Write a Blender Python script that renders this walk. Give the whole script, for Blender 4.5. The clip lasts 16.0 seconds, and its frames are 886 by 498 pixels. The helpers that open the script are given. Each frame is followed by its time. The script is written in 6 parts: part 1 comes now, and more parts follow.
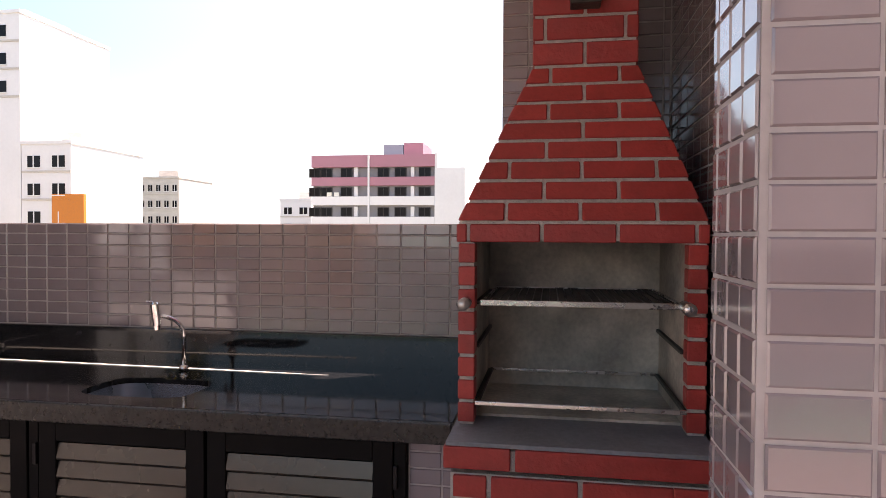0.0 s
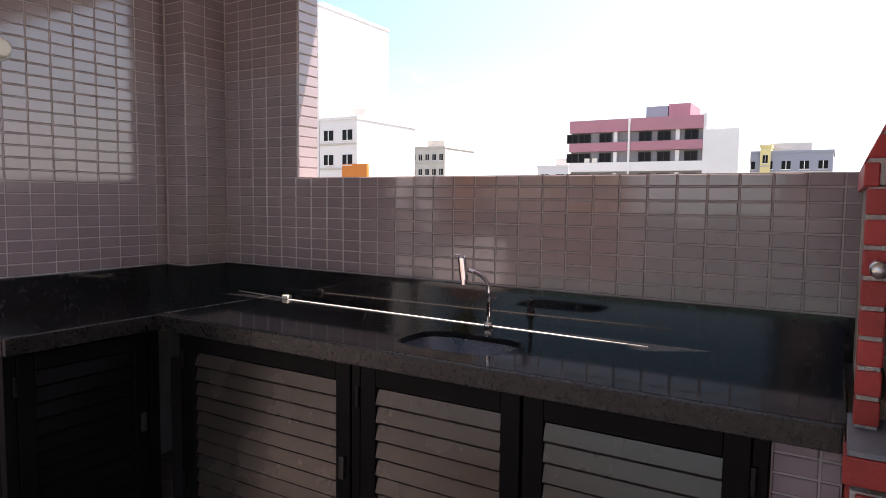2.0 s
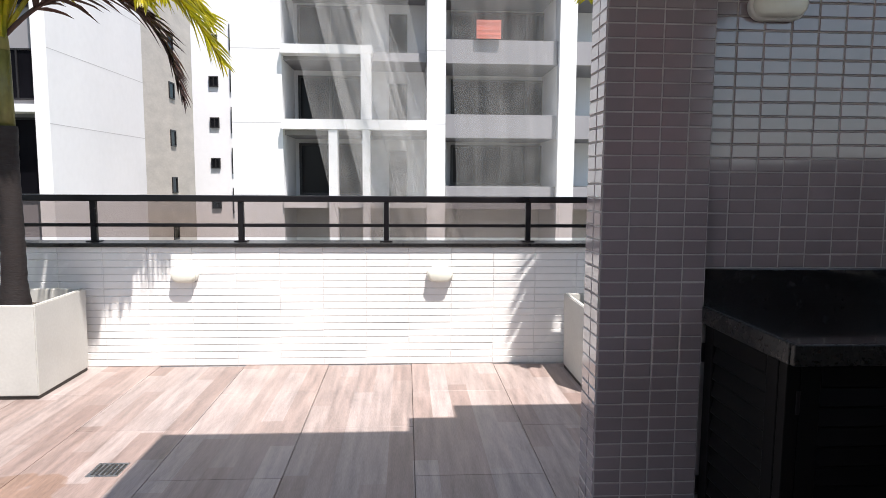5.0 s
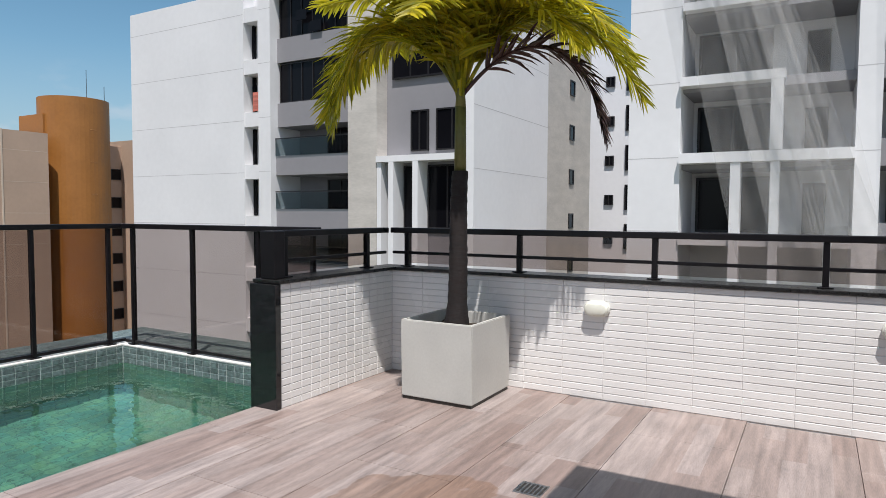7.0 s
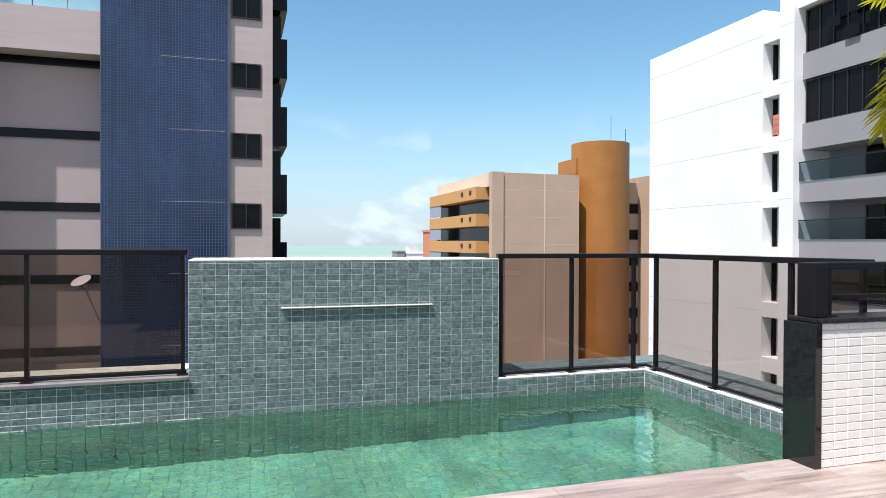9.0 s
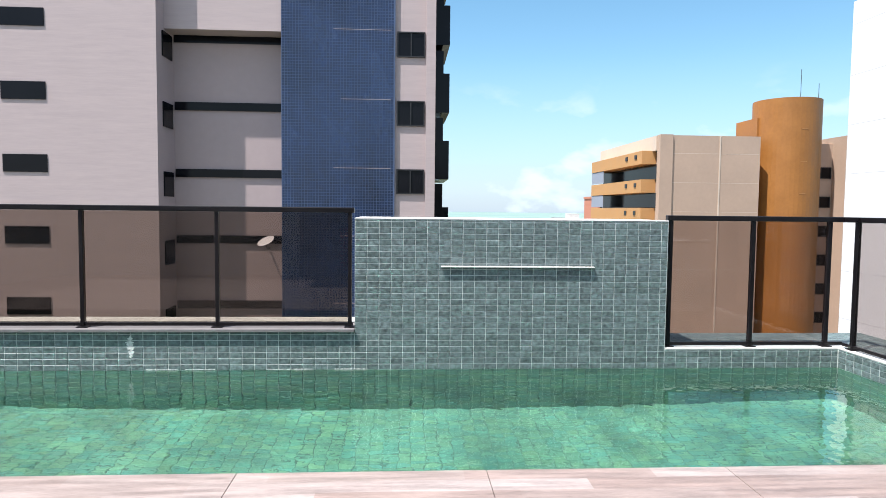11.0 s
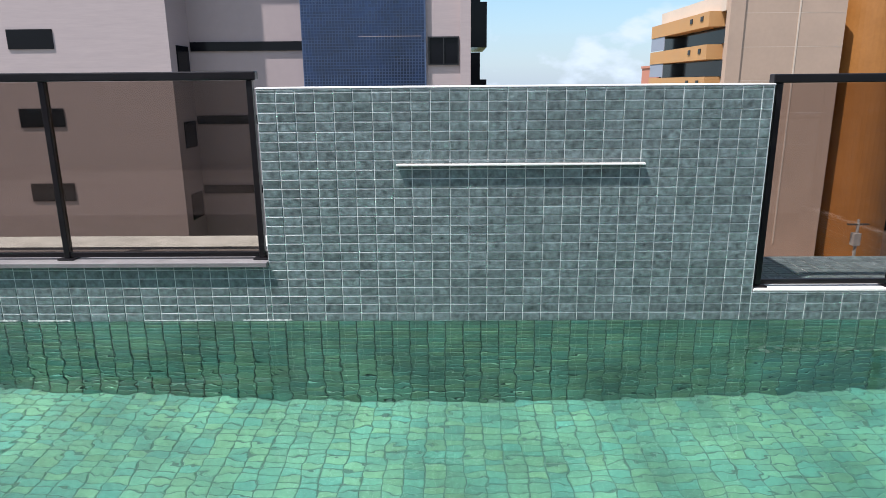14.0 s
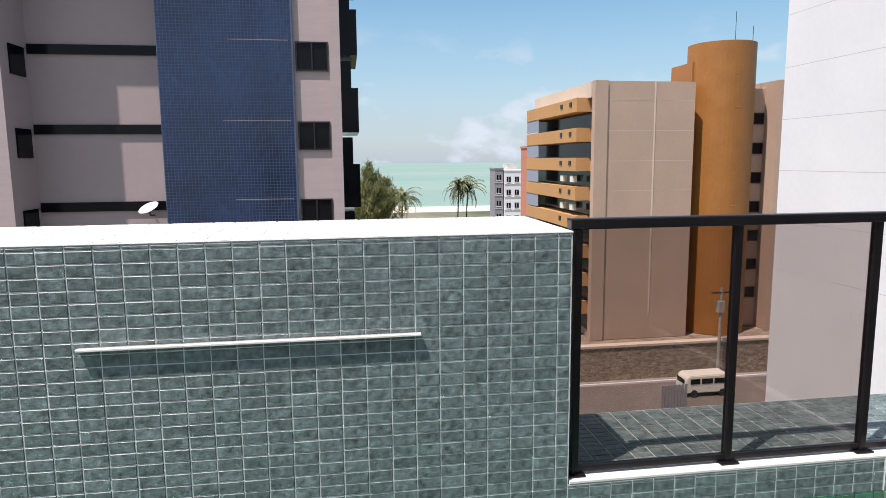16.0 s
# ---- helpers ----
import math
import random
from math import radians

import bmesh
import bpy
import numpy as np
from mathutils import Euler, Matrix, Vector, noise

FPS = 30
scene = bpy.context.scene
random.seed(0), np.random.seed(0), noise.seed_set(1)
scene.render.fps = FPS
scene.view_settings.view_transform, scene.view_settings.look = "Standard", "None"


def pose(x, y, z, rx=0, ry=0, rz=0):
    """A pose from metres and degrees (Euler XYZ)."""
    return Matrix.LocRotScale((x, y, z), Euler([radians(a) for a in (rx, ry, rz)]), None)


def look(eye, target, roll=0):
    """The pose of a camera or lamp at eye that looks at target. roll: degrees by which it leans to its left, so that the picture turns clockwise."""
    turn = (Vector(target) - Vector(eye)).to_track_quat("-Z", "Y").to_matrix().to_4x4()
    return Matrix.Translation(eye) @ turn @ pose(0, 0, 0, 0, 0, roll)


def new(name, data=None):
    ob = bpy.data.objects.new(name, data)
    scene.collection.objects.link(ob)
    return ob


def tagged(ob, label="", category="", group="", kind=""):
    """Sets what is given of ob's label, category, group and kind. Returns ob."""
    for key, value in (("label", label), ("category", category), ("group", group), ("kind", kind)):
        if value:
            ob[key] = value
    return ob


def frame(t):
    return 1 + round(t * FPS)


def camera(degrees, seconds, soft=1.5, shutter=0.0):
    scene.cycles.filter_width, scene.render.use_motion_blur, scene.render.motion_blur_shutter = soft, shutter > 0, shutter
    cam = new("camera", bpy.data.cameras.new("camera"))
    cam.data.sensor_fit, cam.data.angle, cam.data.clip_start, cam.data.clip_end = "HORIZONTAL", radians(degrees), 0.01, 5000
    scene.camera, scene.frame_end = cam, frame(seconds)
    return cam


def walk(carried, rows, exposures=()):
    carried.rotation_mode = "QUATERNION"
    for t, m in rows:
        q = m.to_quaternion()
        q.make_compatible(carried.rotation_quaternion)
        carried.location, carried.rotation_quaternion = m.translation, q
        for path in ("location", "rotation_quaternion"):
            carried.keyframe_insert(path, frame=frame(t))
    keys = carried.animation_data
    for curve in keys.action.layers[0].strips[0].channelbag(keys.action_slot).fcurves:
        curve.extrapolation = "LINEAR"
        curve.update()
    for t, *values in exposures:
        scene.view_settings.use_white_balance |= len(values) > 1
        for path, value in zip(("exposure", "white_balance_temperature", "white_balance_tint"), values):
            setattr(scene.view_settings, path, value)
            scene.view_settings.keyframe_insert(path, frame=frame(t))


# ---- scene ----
cam = camera(68.4, 16.0, 0.65)
PATH = [
    (0, (-0.323, -0.843, 1.398), (1.65, -0.517, 1.354), 0.3),
    (0.5, (-0.323, -0.813, 1.394), (1.622, -0.349, 1.327), 0.5),
    (1, (-0.327, -0.748, 1.382), (1.584, -0.164, 1.292), 0.7),
    (1.5, (-0.277, -0.651, 1.355), (1.576, 0.094, 1.238), 0.8),
    (2, (-0.136, -0.545, 1.34), (1.566, 0.495, 1.189), 0.7),
    (2.5, (-0.034, -0.471, 1.321), (1.423, 0.89, 1.163), 0.3),
    (3, (0.054, -0.318, 1.308), (1.448, 1.105, 1.132), 0.4),
    (3.5, (0.051, -0.159, 1.303), (1.39, 1.314, 1.115), 0.5),
    (4, (-0.04, -0.04, 1.291), (0.947, 1.69, 1.104), 0.5),
    (4.5, (-0.085, 0.045, 1.292), (0.407, 1.973, 1.092), 0.1),
    (4.7, (-0.115, 0.07, 1.31), (0.22, 2.03, 1.10), 0.2),
    (6.8, (-0.293, 0.132, 1.304), (-1.213, 1.902, 1.167), 0.3),
    (7, (-0.344, 0.135, 1.311), (-1.338, 1.867, 1.204), 0.3),
    (7.5, (-0.459, 0.127, 1.314), (-1.771, 1.635, 1.255), 0.4),
    (8, (-0.495, 0.122, 1.319), (-2.122, 1.285, 1.284), 0.2),
    (8.5, (-0.495, 0.125, 1.311), (-2.307, 0.973, 1.293), 0.0),
    (9, (-0.483, 0.115, 1.3), (-2.392, 0.712, 1.282), 0.2),
    (9.5, (-0.475, 0.115, 1.292), (-2.435, 0.511, 1.261), 0.2),
    (10, (-0.469, 0.121, 1.285), (-2.449, 0.404, 1.233), 0.2),
    (10.2, (-0.478, 0.11, 1.271), (-2.461, 0.366, 1.209), 0.4),
    (12.3, (-1.23, 0.32, 1.229), (-3.217, 0.259, 1.008), -0.1),
    (12.5, (-1.393, 0.368, 1.228), (-3.378, 0.304, 0.992), -0.1),
    (13, (-1.83, 0.475, 1.201), (-3.806, 0.392, 0.903), -0.2),
    (13.5, (-2.228, 0.599, 1.182), (-4.187, 0.576, 0.777), -0.3),
    (14, (-2.595, 0.747, 1.172), (-4.533, 0.715, 0.68), -0.5),
    (14.5, (-2.926, 0.921, 1.192), (-4.853, 1.052, 0.671), -0.3),
    (15, (-3.15, 1.145, 1.255), (-5.07, 1.356, 0.737), -0.5),
    (15.5, (-3.363, 1.334, 1.336), (-5.291, 1.569, 0.859), -0.5),
    (16, (-3.472, 1.462, 1.455), (-5.431, 1.756, 1.184), -0.5),
]
EXPOSURE = [(0, 1.65, 7900, 31), (1.0, 1.25, 8000, 31), (1.5, 1.3, 7800, 31), (2.5, 1.85, 7000, 27), (3.0, 2.3, 6800, 26), (3.5, 2.35, 6700, 23), (4.0, 3.2, 6700, 20), (4.5, 2.05, 6700, 20), (4.7, 1.4, 6600, 17), (6.0, 0.2, 6500, 13), (6.8, 0.08, 6500, 13), (7.0, 0.05, 6400, 13), (8.0, 0.18, 6350, 13), (9.0, 0.68, 6400, 13), (10.0, 0.83, 6400, 13), (12.3, 0.88, 6150, 14), (14.0, 0.6, 6200, 15), (15.5, 0.52, 6400, 18), (16.0, 0.4, 6600, 18)]
walk(cam, [(t, look(eye, target, roll)) for t, eye, target, roll in PATH], EXPOSURE)

# ---- light ----
SUN = Vector((-0.25, 0.385, -1.0))
world = bpy.data.worlds.new("sky")
scene.world = world
world.use_nodes = True
wt = world.node_tree
wt.nodes.clear()
w_out = wt.nodes.new("ShaderNodeOutputWorld")
w_bg = wt.nodes.new("ShaderNodeBackground")
w_sky = wt.nodes.new("ShaderNodeTexSky")
w_sky.sky_type = "NISHITA"
w_sky.sun_disc = False
w_sky.sun_elevation = radians(65.3)
w_sky.sun_rotation = math.atan2(0.25, -0.385)
w_sky.air_density, w_sky.dust_density, w_sky.ozone_density = 1.0, 0.0, 1.6
w_bg.inputs["Strength"].default_value = 0.096
# small fair-weather clouds, low over the sea
w_tc = wt.nodes.new("ShaderNodeTexCoord")
w_sep = wt.nodes.new("ShaderNodeSeparateXYZ")
w_map = wt.nodes.new("ShaderNodeMapping")
w_map.inputs["Scale"].default_value = (13, 13, 26)
w_noise = wt.nodes.new("ShaderNodeTexNoise")
w_noise.inputs["Scale"].default_value = 1.0
w_noise.inputs["Detail"].default_value = 6
w_ramp = wt.nodes.new("ShaderNodeValToRGB")
w_ramp.color_ramp.elements[0].position, w_ramp.color_ramp.elements[1].position = 0.56, 0.70
w_low = wt.nodes.new("ShaderNodeMapRange")
w_low.inputs["From Min"].default_value, w_low.inputs["From Max"].default_value = 0.20, 0.05
w_mul = wt.nodes.new("ShaderNodeMath")
w_mul.operation = "MULTIPLY"
w_mix = wt.nodes.new("ShaderNodeMix")
w_mix.data_type = "RGBA"
w_mix.inputs["B"].default_value = (5.6, 6.5, 7.2, 1)
wt.links.new(w_tc.outputs["Generated"], w_map.inputs["Vector"])
wt.links.new(w_map.outputs["Vector"], w_noise.inputs["Vector"])
wt.links.new(w_noise.outputs["Fac"], w_ramp.inputs["Fac"])
wt.links.new(w_tc.outputs["Generated"], w_sep.inputs["Vector"])
wt.links.new(w_sep.outputs["Z"], w_low.inputs["Value"])
wt.links.new(w_ramp.outputs["Color"], w_mul.inputs[0])
wt.links.new(w_low.outputs["Result"], w_mul.inputs[1])
wt.links.new(w_mul.outputs["Value"], w_mix.inputs["Factor"])
w_hsv = wt.nodes.new("ShaderNodeHueSaturation")
w_hsv.inputs["Hue"].default_value, w_hsv.inputs["Saturation"].default_value, w_hsv.inputs["Value"].default_value = 0.480, 1.12, 1.10
wt.links.new(w_sky.outputs["Color"], w_hsv.inputs["Color"])
# pale sea haze low over the horizon
w_hz = wt.nodes.new("ShaderNodeMapRange")
w_hz.inputs["From Min"].default_value, w_hz.inputs["From Max"].default_value = 0.22, -0.02
w_hz.inputs["To Max"].default_value = 0.93
w_hmix = wt.nodes.new("ShaderNodeMix")
w_hmix.data_type = "RGBA"
w_hmix.inputs["B"].default_value = (3.0, 4.25, 5.2, 1)
wt.links.new(w_sep.outputs["Z"], w_hz.inputs["Value"])
wt.links.new(w_hz.outputs["Result"], w_hmix.inputs["Factor"])
wt.links.new(w_hsv.outputs["Color"], w_hmix.inputs["A"])
wt.links.new(w_hmix.outputs["Result"], w_mix.inputs["A"])
# whitish glare of the sky towards the sun
w_dot = wt.nodes.new("ShaderNodeVectorMath")
w_dot.operation = "DOT_PRODUCT"
w_dot.inputs[1].default_value = tuple(-SUN.normalized())
w_gl = wt.nodes.new("ShaderNodeMapRange")
w_gl.inputs["From Min"].default_value, w_gl.inputs["From Max"].default_value = 0.12, 0.62
w_gl.inputs["To Max"].default_value = 1.9
w_add = wt.nodes.new("ShaderNodeVectorMath")
w_add.operation = "ADD"
wt.links.new(w_tc.outputs["Generated"], w_dot.inputs[0])
wt.links.new(w_dot.outputs["Value"], w_gl.inputs["Value"])
wt.links.new(w_mix.outputs["Result"], w_add.inputs[0])
w_tone = wt.nodes.new("ShaderNodeVectorMath")
w_tone.operation = "MULTIPLY"
w_tone.inputs[1].default_value = (1.35, 1.0, 0.72)
wt.links.new(w_gl.outputs["Result"], w_tone.inputs[0])
wt.links.new(w_tone.outputs["Vector"], w_add.inputs[1])
wt.links.new(w_add.outputs["Vector"], w_bg.inputs["Color"])
wt.links.new(w_bg.outputs["Background"], w_out.inputs["Surface"])

sun_data = bpy.data.lights.new("sun", "SUN")
sun_data.energy, sun_data.angle, sun_data.color = 5.0, radians(0.53), (1.0, 0.96, 0.9)
sun = new("sun", sun_data)
sun.rotation_euler = SUN.to_track_quat("-Z", "Y").to_euler()
sun.location = (8, -15, 40)


# ---- materials ----
def mat(name, color, rough=0.6, metal=0.0, vary=0.12, scale=6.0, bump=0.15, bscale=60.0, spec=0.5, piece=0.0, tint=None,
        stretch=(1, 1, 1), coat=0.0, stain=0.0):
    """A surface: colour with coarse and fine noise, relief, and (piece) a change from piece to piece."""
    m = bpy.data.materials.new(name)
    m.use_nodes = True
    nt = m.node_tree
    b = nt.nodes["Principled BSDF"]
    b.inputs["Metallic"].default_value = metal
    b.inputs["Specular IOR Level"].default_value = spec
    b.inputs["Coat Weight"].default_value = coat
    geo = nt.nodes.new("ShaderNodeNewGeometry")
    mp = nt.nodes.new("ShaderNodeMapping")
    mp.inputs["Scale"].default_value = stretch
    nt.links.new(geo.outputs["Position"], mp.inputs["Vector"])
    n1 = nt.nodes.new("ShaderNodeTexNoise")
    n1.inputs["Scale"].default_value, n1.inputs["Detail"].default_value = scale, 5
    n2 = nt.nodes.new("ShaderNodeTexNoise")
    n2.inputs["Scale"].default_value, n2.inputs["Detail"].default_value = bscale, 4
    for n in (n1, n2):
        nt.links.new(mp.outputs["Vector"], n.inputs["Vector"])
    add = nt.nodes.new("ShaderNodeMath")
    add.operation = "MULTIPLY_ADD"
    nt.links.new(n2.outputs["Fac"], add.inputs[0])
    add.inputs[1].default_value = 0.5
    nt.links.new(n1.outputs["Fac"], add.inputs[2])
    rng = nt.nodes.new("ShaderNodeMapRange")
    rng.inputs["From Min"].default_value, rng.inputs["From Max"].default_value = 0.45, 1.05
    rng.inputs["To Min"].default_value, rng.inputs["To Max"].default_value = 1 - vary, 1 + vary
    nt.links.new(add.outputs["Value"], rng.inputs["Value"])
    value = rng.outputs["Result"]
    base = None
    if piece:
        info = nt.nodes.new("ShaderNodeObjectInfo")
        s = nt.nodes.new("ShaderNodeMath")
        s.operation = "ADD"
        nt.links.new(info.outputs["Random"], s.inputs[0])
        nt.links.new(geo.outputs["Random Per Island"], s.inputs[1])
        fr = nt.nodes.new("ShaderNodeMath")
        fr.operation = "FRACT"
        nt.links.new(s.outputs["Value"], fr.inputs[0])
        r2 = nt.nodes.new("ShaderNodeMapRange")
        r2.inputs["To Min"].default_value, r2.inputs["To Max"].default_value = 1 - piece, 1 + piece
        nt.links.new(fr.outputs["Value"], r2.inputs["Value"])
        mu = nt.nodes.new("ShaderNodeMath")
        mu.operation = "MULTIPLY"
        nt.links.new(r2.outputs["Result"], mu.inputs[0])
        nt.links.new(value, mu.inputs[1])
        value = mu.outputs["Value"]
        if tint:
            wn = nt.nodes.new("ShaderNodeTexWhiteNoise")
            wn.noise_dimensions = "1D"
            nt.links.new(fr.outputs["Value"], wn.inputs["W"])
            mx = nt.nodes.new("ShaderNodeMix")
            mx.data_type = "RGBA"
            mx.inputs["A"].default_value, mx.inputs["B"].default_value = (*color, 1), (*tint, 1)
            nt.links.new(wn.outputs["Value"], mx.inputs["Factor"])
            base = mx.outputs["Result"]
    elif tint:
        n3 = nt.nodes.new("ShaderNodeTexNoise")
        n3.inputs["Scale"].default_value, n3.inputs["Detail"].default_value = scale * 0.6, 6
        nt.links.new(mp.outputs["Vector"], n3.inputs["Vector"])
        rp = nt.nodes.new("ShaderNodeMapRange")
        rp.inputs["From Min"].default_value, rp.inputs["From Max"].default_value = 0.4, 0.65
        nt.links.new(n3.outputs["Fac"], rp.inputs["Value"])
        mx = nt.nodes.new("ShaderNodeMix")
        mx.data_type = "RGBA"
        mx.inputs["A"].default_value, mx.inputs["B"].default_value = (*color, 1), (*tint, 1)
        nt.links.new(rp.outputs["Result"], mx.inputs["Factor"])
        base = mx.outputs["Result"]
    hsv = nt.nodes.new("ShaderNodeHueSaturation")
    hsv.inputs["Color"].default_value = (*color, 1)
    if base:
        nt.links.new(base, hsv.inputs["Color"])
    nt.links.new(value, hsv.inputs["Value"])
    nt.links.new(hsv.outputs["Color"], b.inputs["Base Color"])
    rr = nt.nodes.new("ShaderNodeMapRange")
    rr.inputs["From Min"].default_value, rr.inputs["From Max"].default_value = 0.3, 0.7
    rr.inputs["To Min"].default_value, rr.inputs["To Max"].default_value = max(0.02, rough * 0.8), min(1, rough * 1.2)
    nt.links.new(n1.outputs["Fac"], rr.inputs["Value"])
    nt.links.new(rr.outputs["Result"], b.inputs["Roughness"])
    if bump:
        bp = nt.nodes.new("ShaderNodeBump")
        bp.inputs["Strength"].default_value, bp.inputs["Distance"].default_value = bump, 0.01
        nt.links.new(n2.outputs["Fac"], bp.inputs["Height"])
        nt.links.new(bp.outputs["Normal"], b.inputs["Normal"])
    return m


def glass_mat(name, tint, gloss=0.06):
    """Tinted sheet glass: light passes straight through, with a Fresnel gloss."""
    m = bpy.data.materials.new(name)
    m.use_nodes = True
    nt = m.node_tree
    nt.nodes.clear()
    out = nt.nodes.new("ShaderNodeOutputMaterial")
    tr = nt.nodes.new("ShaderNodeBsdfTransparent")
    tr.inputs["Color"].default_value = (*tint, 1)
    gl = nt.nodes.new("ShaderNodeBsdfGlossy")
    gl.inputs["Roughness"].default_value = 0.02
    lw = nt.nodes.new("ShaderNodeLayerWeight")
    lw.inputs["Blend"].default_value = 0.5
    pw = nt.nodes.new("ShaderNodeMath")
    pw.operation = "POWER"
    pw.inputs[1].default_value = 4.0
    nt.links.new(lw.outputs["Facing"], pw.inputs[0])
    fr = nt.nodes.new("ShaderNodeMath")
    fr.operation = "MULTIPLY_ADD"
    fr.inputs[1].default_value, fr.inputs[2].default_value = 0.6, 0.03
    nt.links.new(pw.outputs["Value"], fr.inputs[0])
    mx = nt.nodes.new("ShaderNodeMixShader")
    nt.links.new(fr.outputs["Value"], mx.inputs["Fac"])
    nt.links.new(tr.outputs["BSDF"], mx.inputs[1])
    nt.links.new(gl.outputs["BSDF"], mx.inputs[2])
    nt.links.new(mx.outputs["Shader"], out.inputs["Surface"])
    return m


def net_mat(name, color, cover):
    """A fine net: part of the light passes between the threads."""
    m = bpy.data.materials.new(name)
    m.use_nodes = True
    nt = m.node_tree
    nt.nodes.clear()
    out = nt.nodes.new("ShaderNodeOutputMaterial")
    tr = nt.nodes.new("ShaderNodeBsdfTransparent")
    df = nt.nodes.new("ShaderNodeBsdfDiffuse")
    df.inputs["Color"].default_value = (*color, 1)
    tl = nt.nodes.new("ShaderNodeBsdfTranslucent")
    tl.inputs["Color"].default_value = (*color, 1)
    both = nt.nodes.new("ShaderNodeMixShader")
    mx = nt.nodes.new("ShaderNodeMixShader")
    noi = nt.nodes.new("ShaderNodeTexNoise")
    noi.inputs["Scale"].default_value = 1.3
    rng = nt.nodes.new("ShaderNodeMapRange")
    rng.inputs["From Min"].default_value, rng.inputs["From Max"].default_value = 0.3, 0.7
    rng.inputs["To Min"].default_value, rng.inputs["To Max"].default_value = cover - 0.04, cover + 0.04
    geo = nt.nodes.new("ShaderNodeNewGeometry")
    nt.links.new(geo.outputs["Position"], noi.inputs["Vector"])
    nt.links.new(noi.outputs["Fac"], rng.inputs["Value"])
    nt.links.new(rng.outputs["Result"], mx.inputs["Fac"])
    nt.links.new(df.outputs["BSDF"], both.inputs[1])
    nt.links.new(tl.outputs["BSDF"], both.inputs[2])
    nt.links.new(tr.outputs["BSDF"], mx.inputs[1])
    nt.links.new(both.outputs["Shader"], mx.inputs[2])
    nt.links.new(mx.outputs["Shader"], out.inputs["Surface"])
    return m


def water_mat(name, tint, wave, strength, rough=0.0):
    m = bpy.data.materials.new(name)
    m.use_nodes = True
    nt = m.node_tree
    b = nt.nodes["Principled BSDF"]
    b.inputs["Base Color"].default_value = (*tint, 1)
    b.inputs["Roughness"].default_value = rough
    b.inputs["IOR"].default_value = 1.33
    b.inputs["Transmission Weight"].default_value = 1.0
    geo = nt.nodes.new("ShaderNodeNewGeometry")
    n1 = nt.nodes.new("ShaderNodeTexNoise")
    n1.inputs["Scale"].default_value, n1.inputs["Detail"].default_value = wave, 1.5
    nt.links.new(geo.outputs["Position"], n1.inputs["Vector"])
    bp = nt.nodes.new("ShaderNodeBump")
    bp.inputs["Strength"].default_value, bp.inputs["Distance"].default_value = strength, 0.02
    nt.links.new(n1.outputs["Fac"], bp.inputs["Height"])
    nt.links.new(bp.outputs["Normal"], b.inputs["Normal"])
    return m


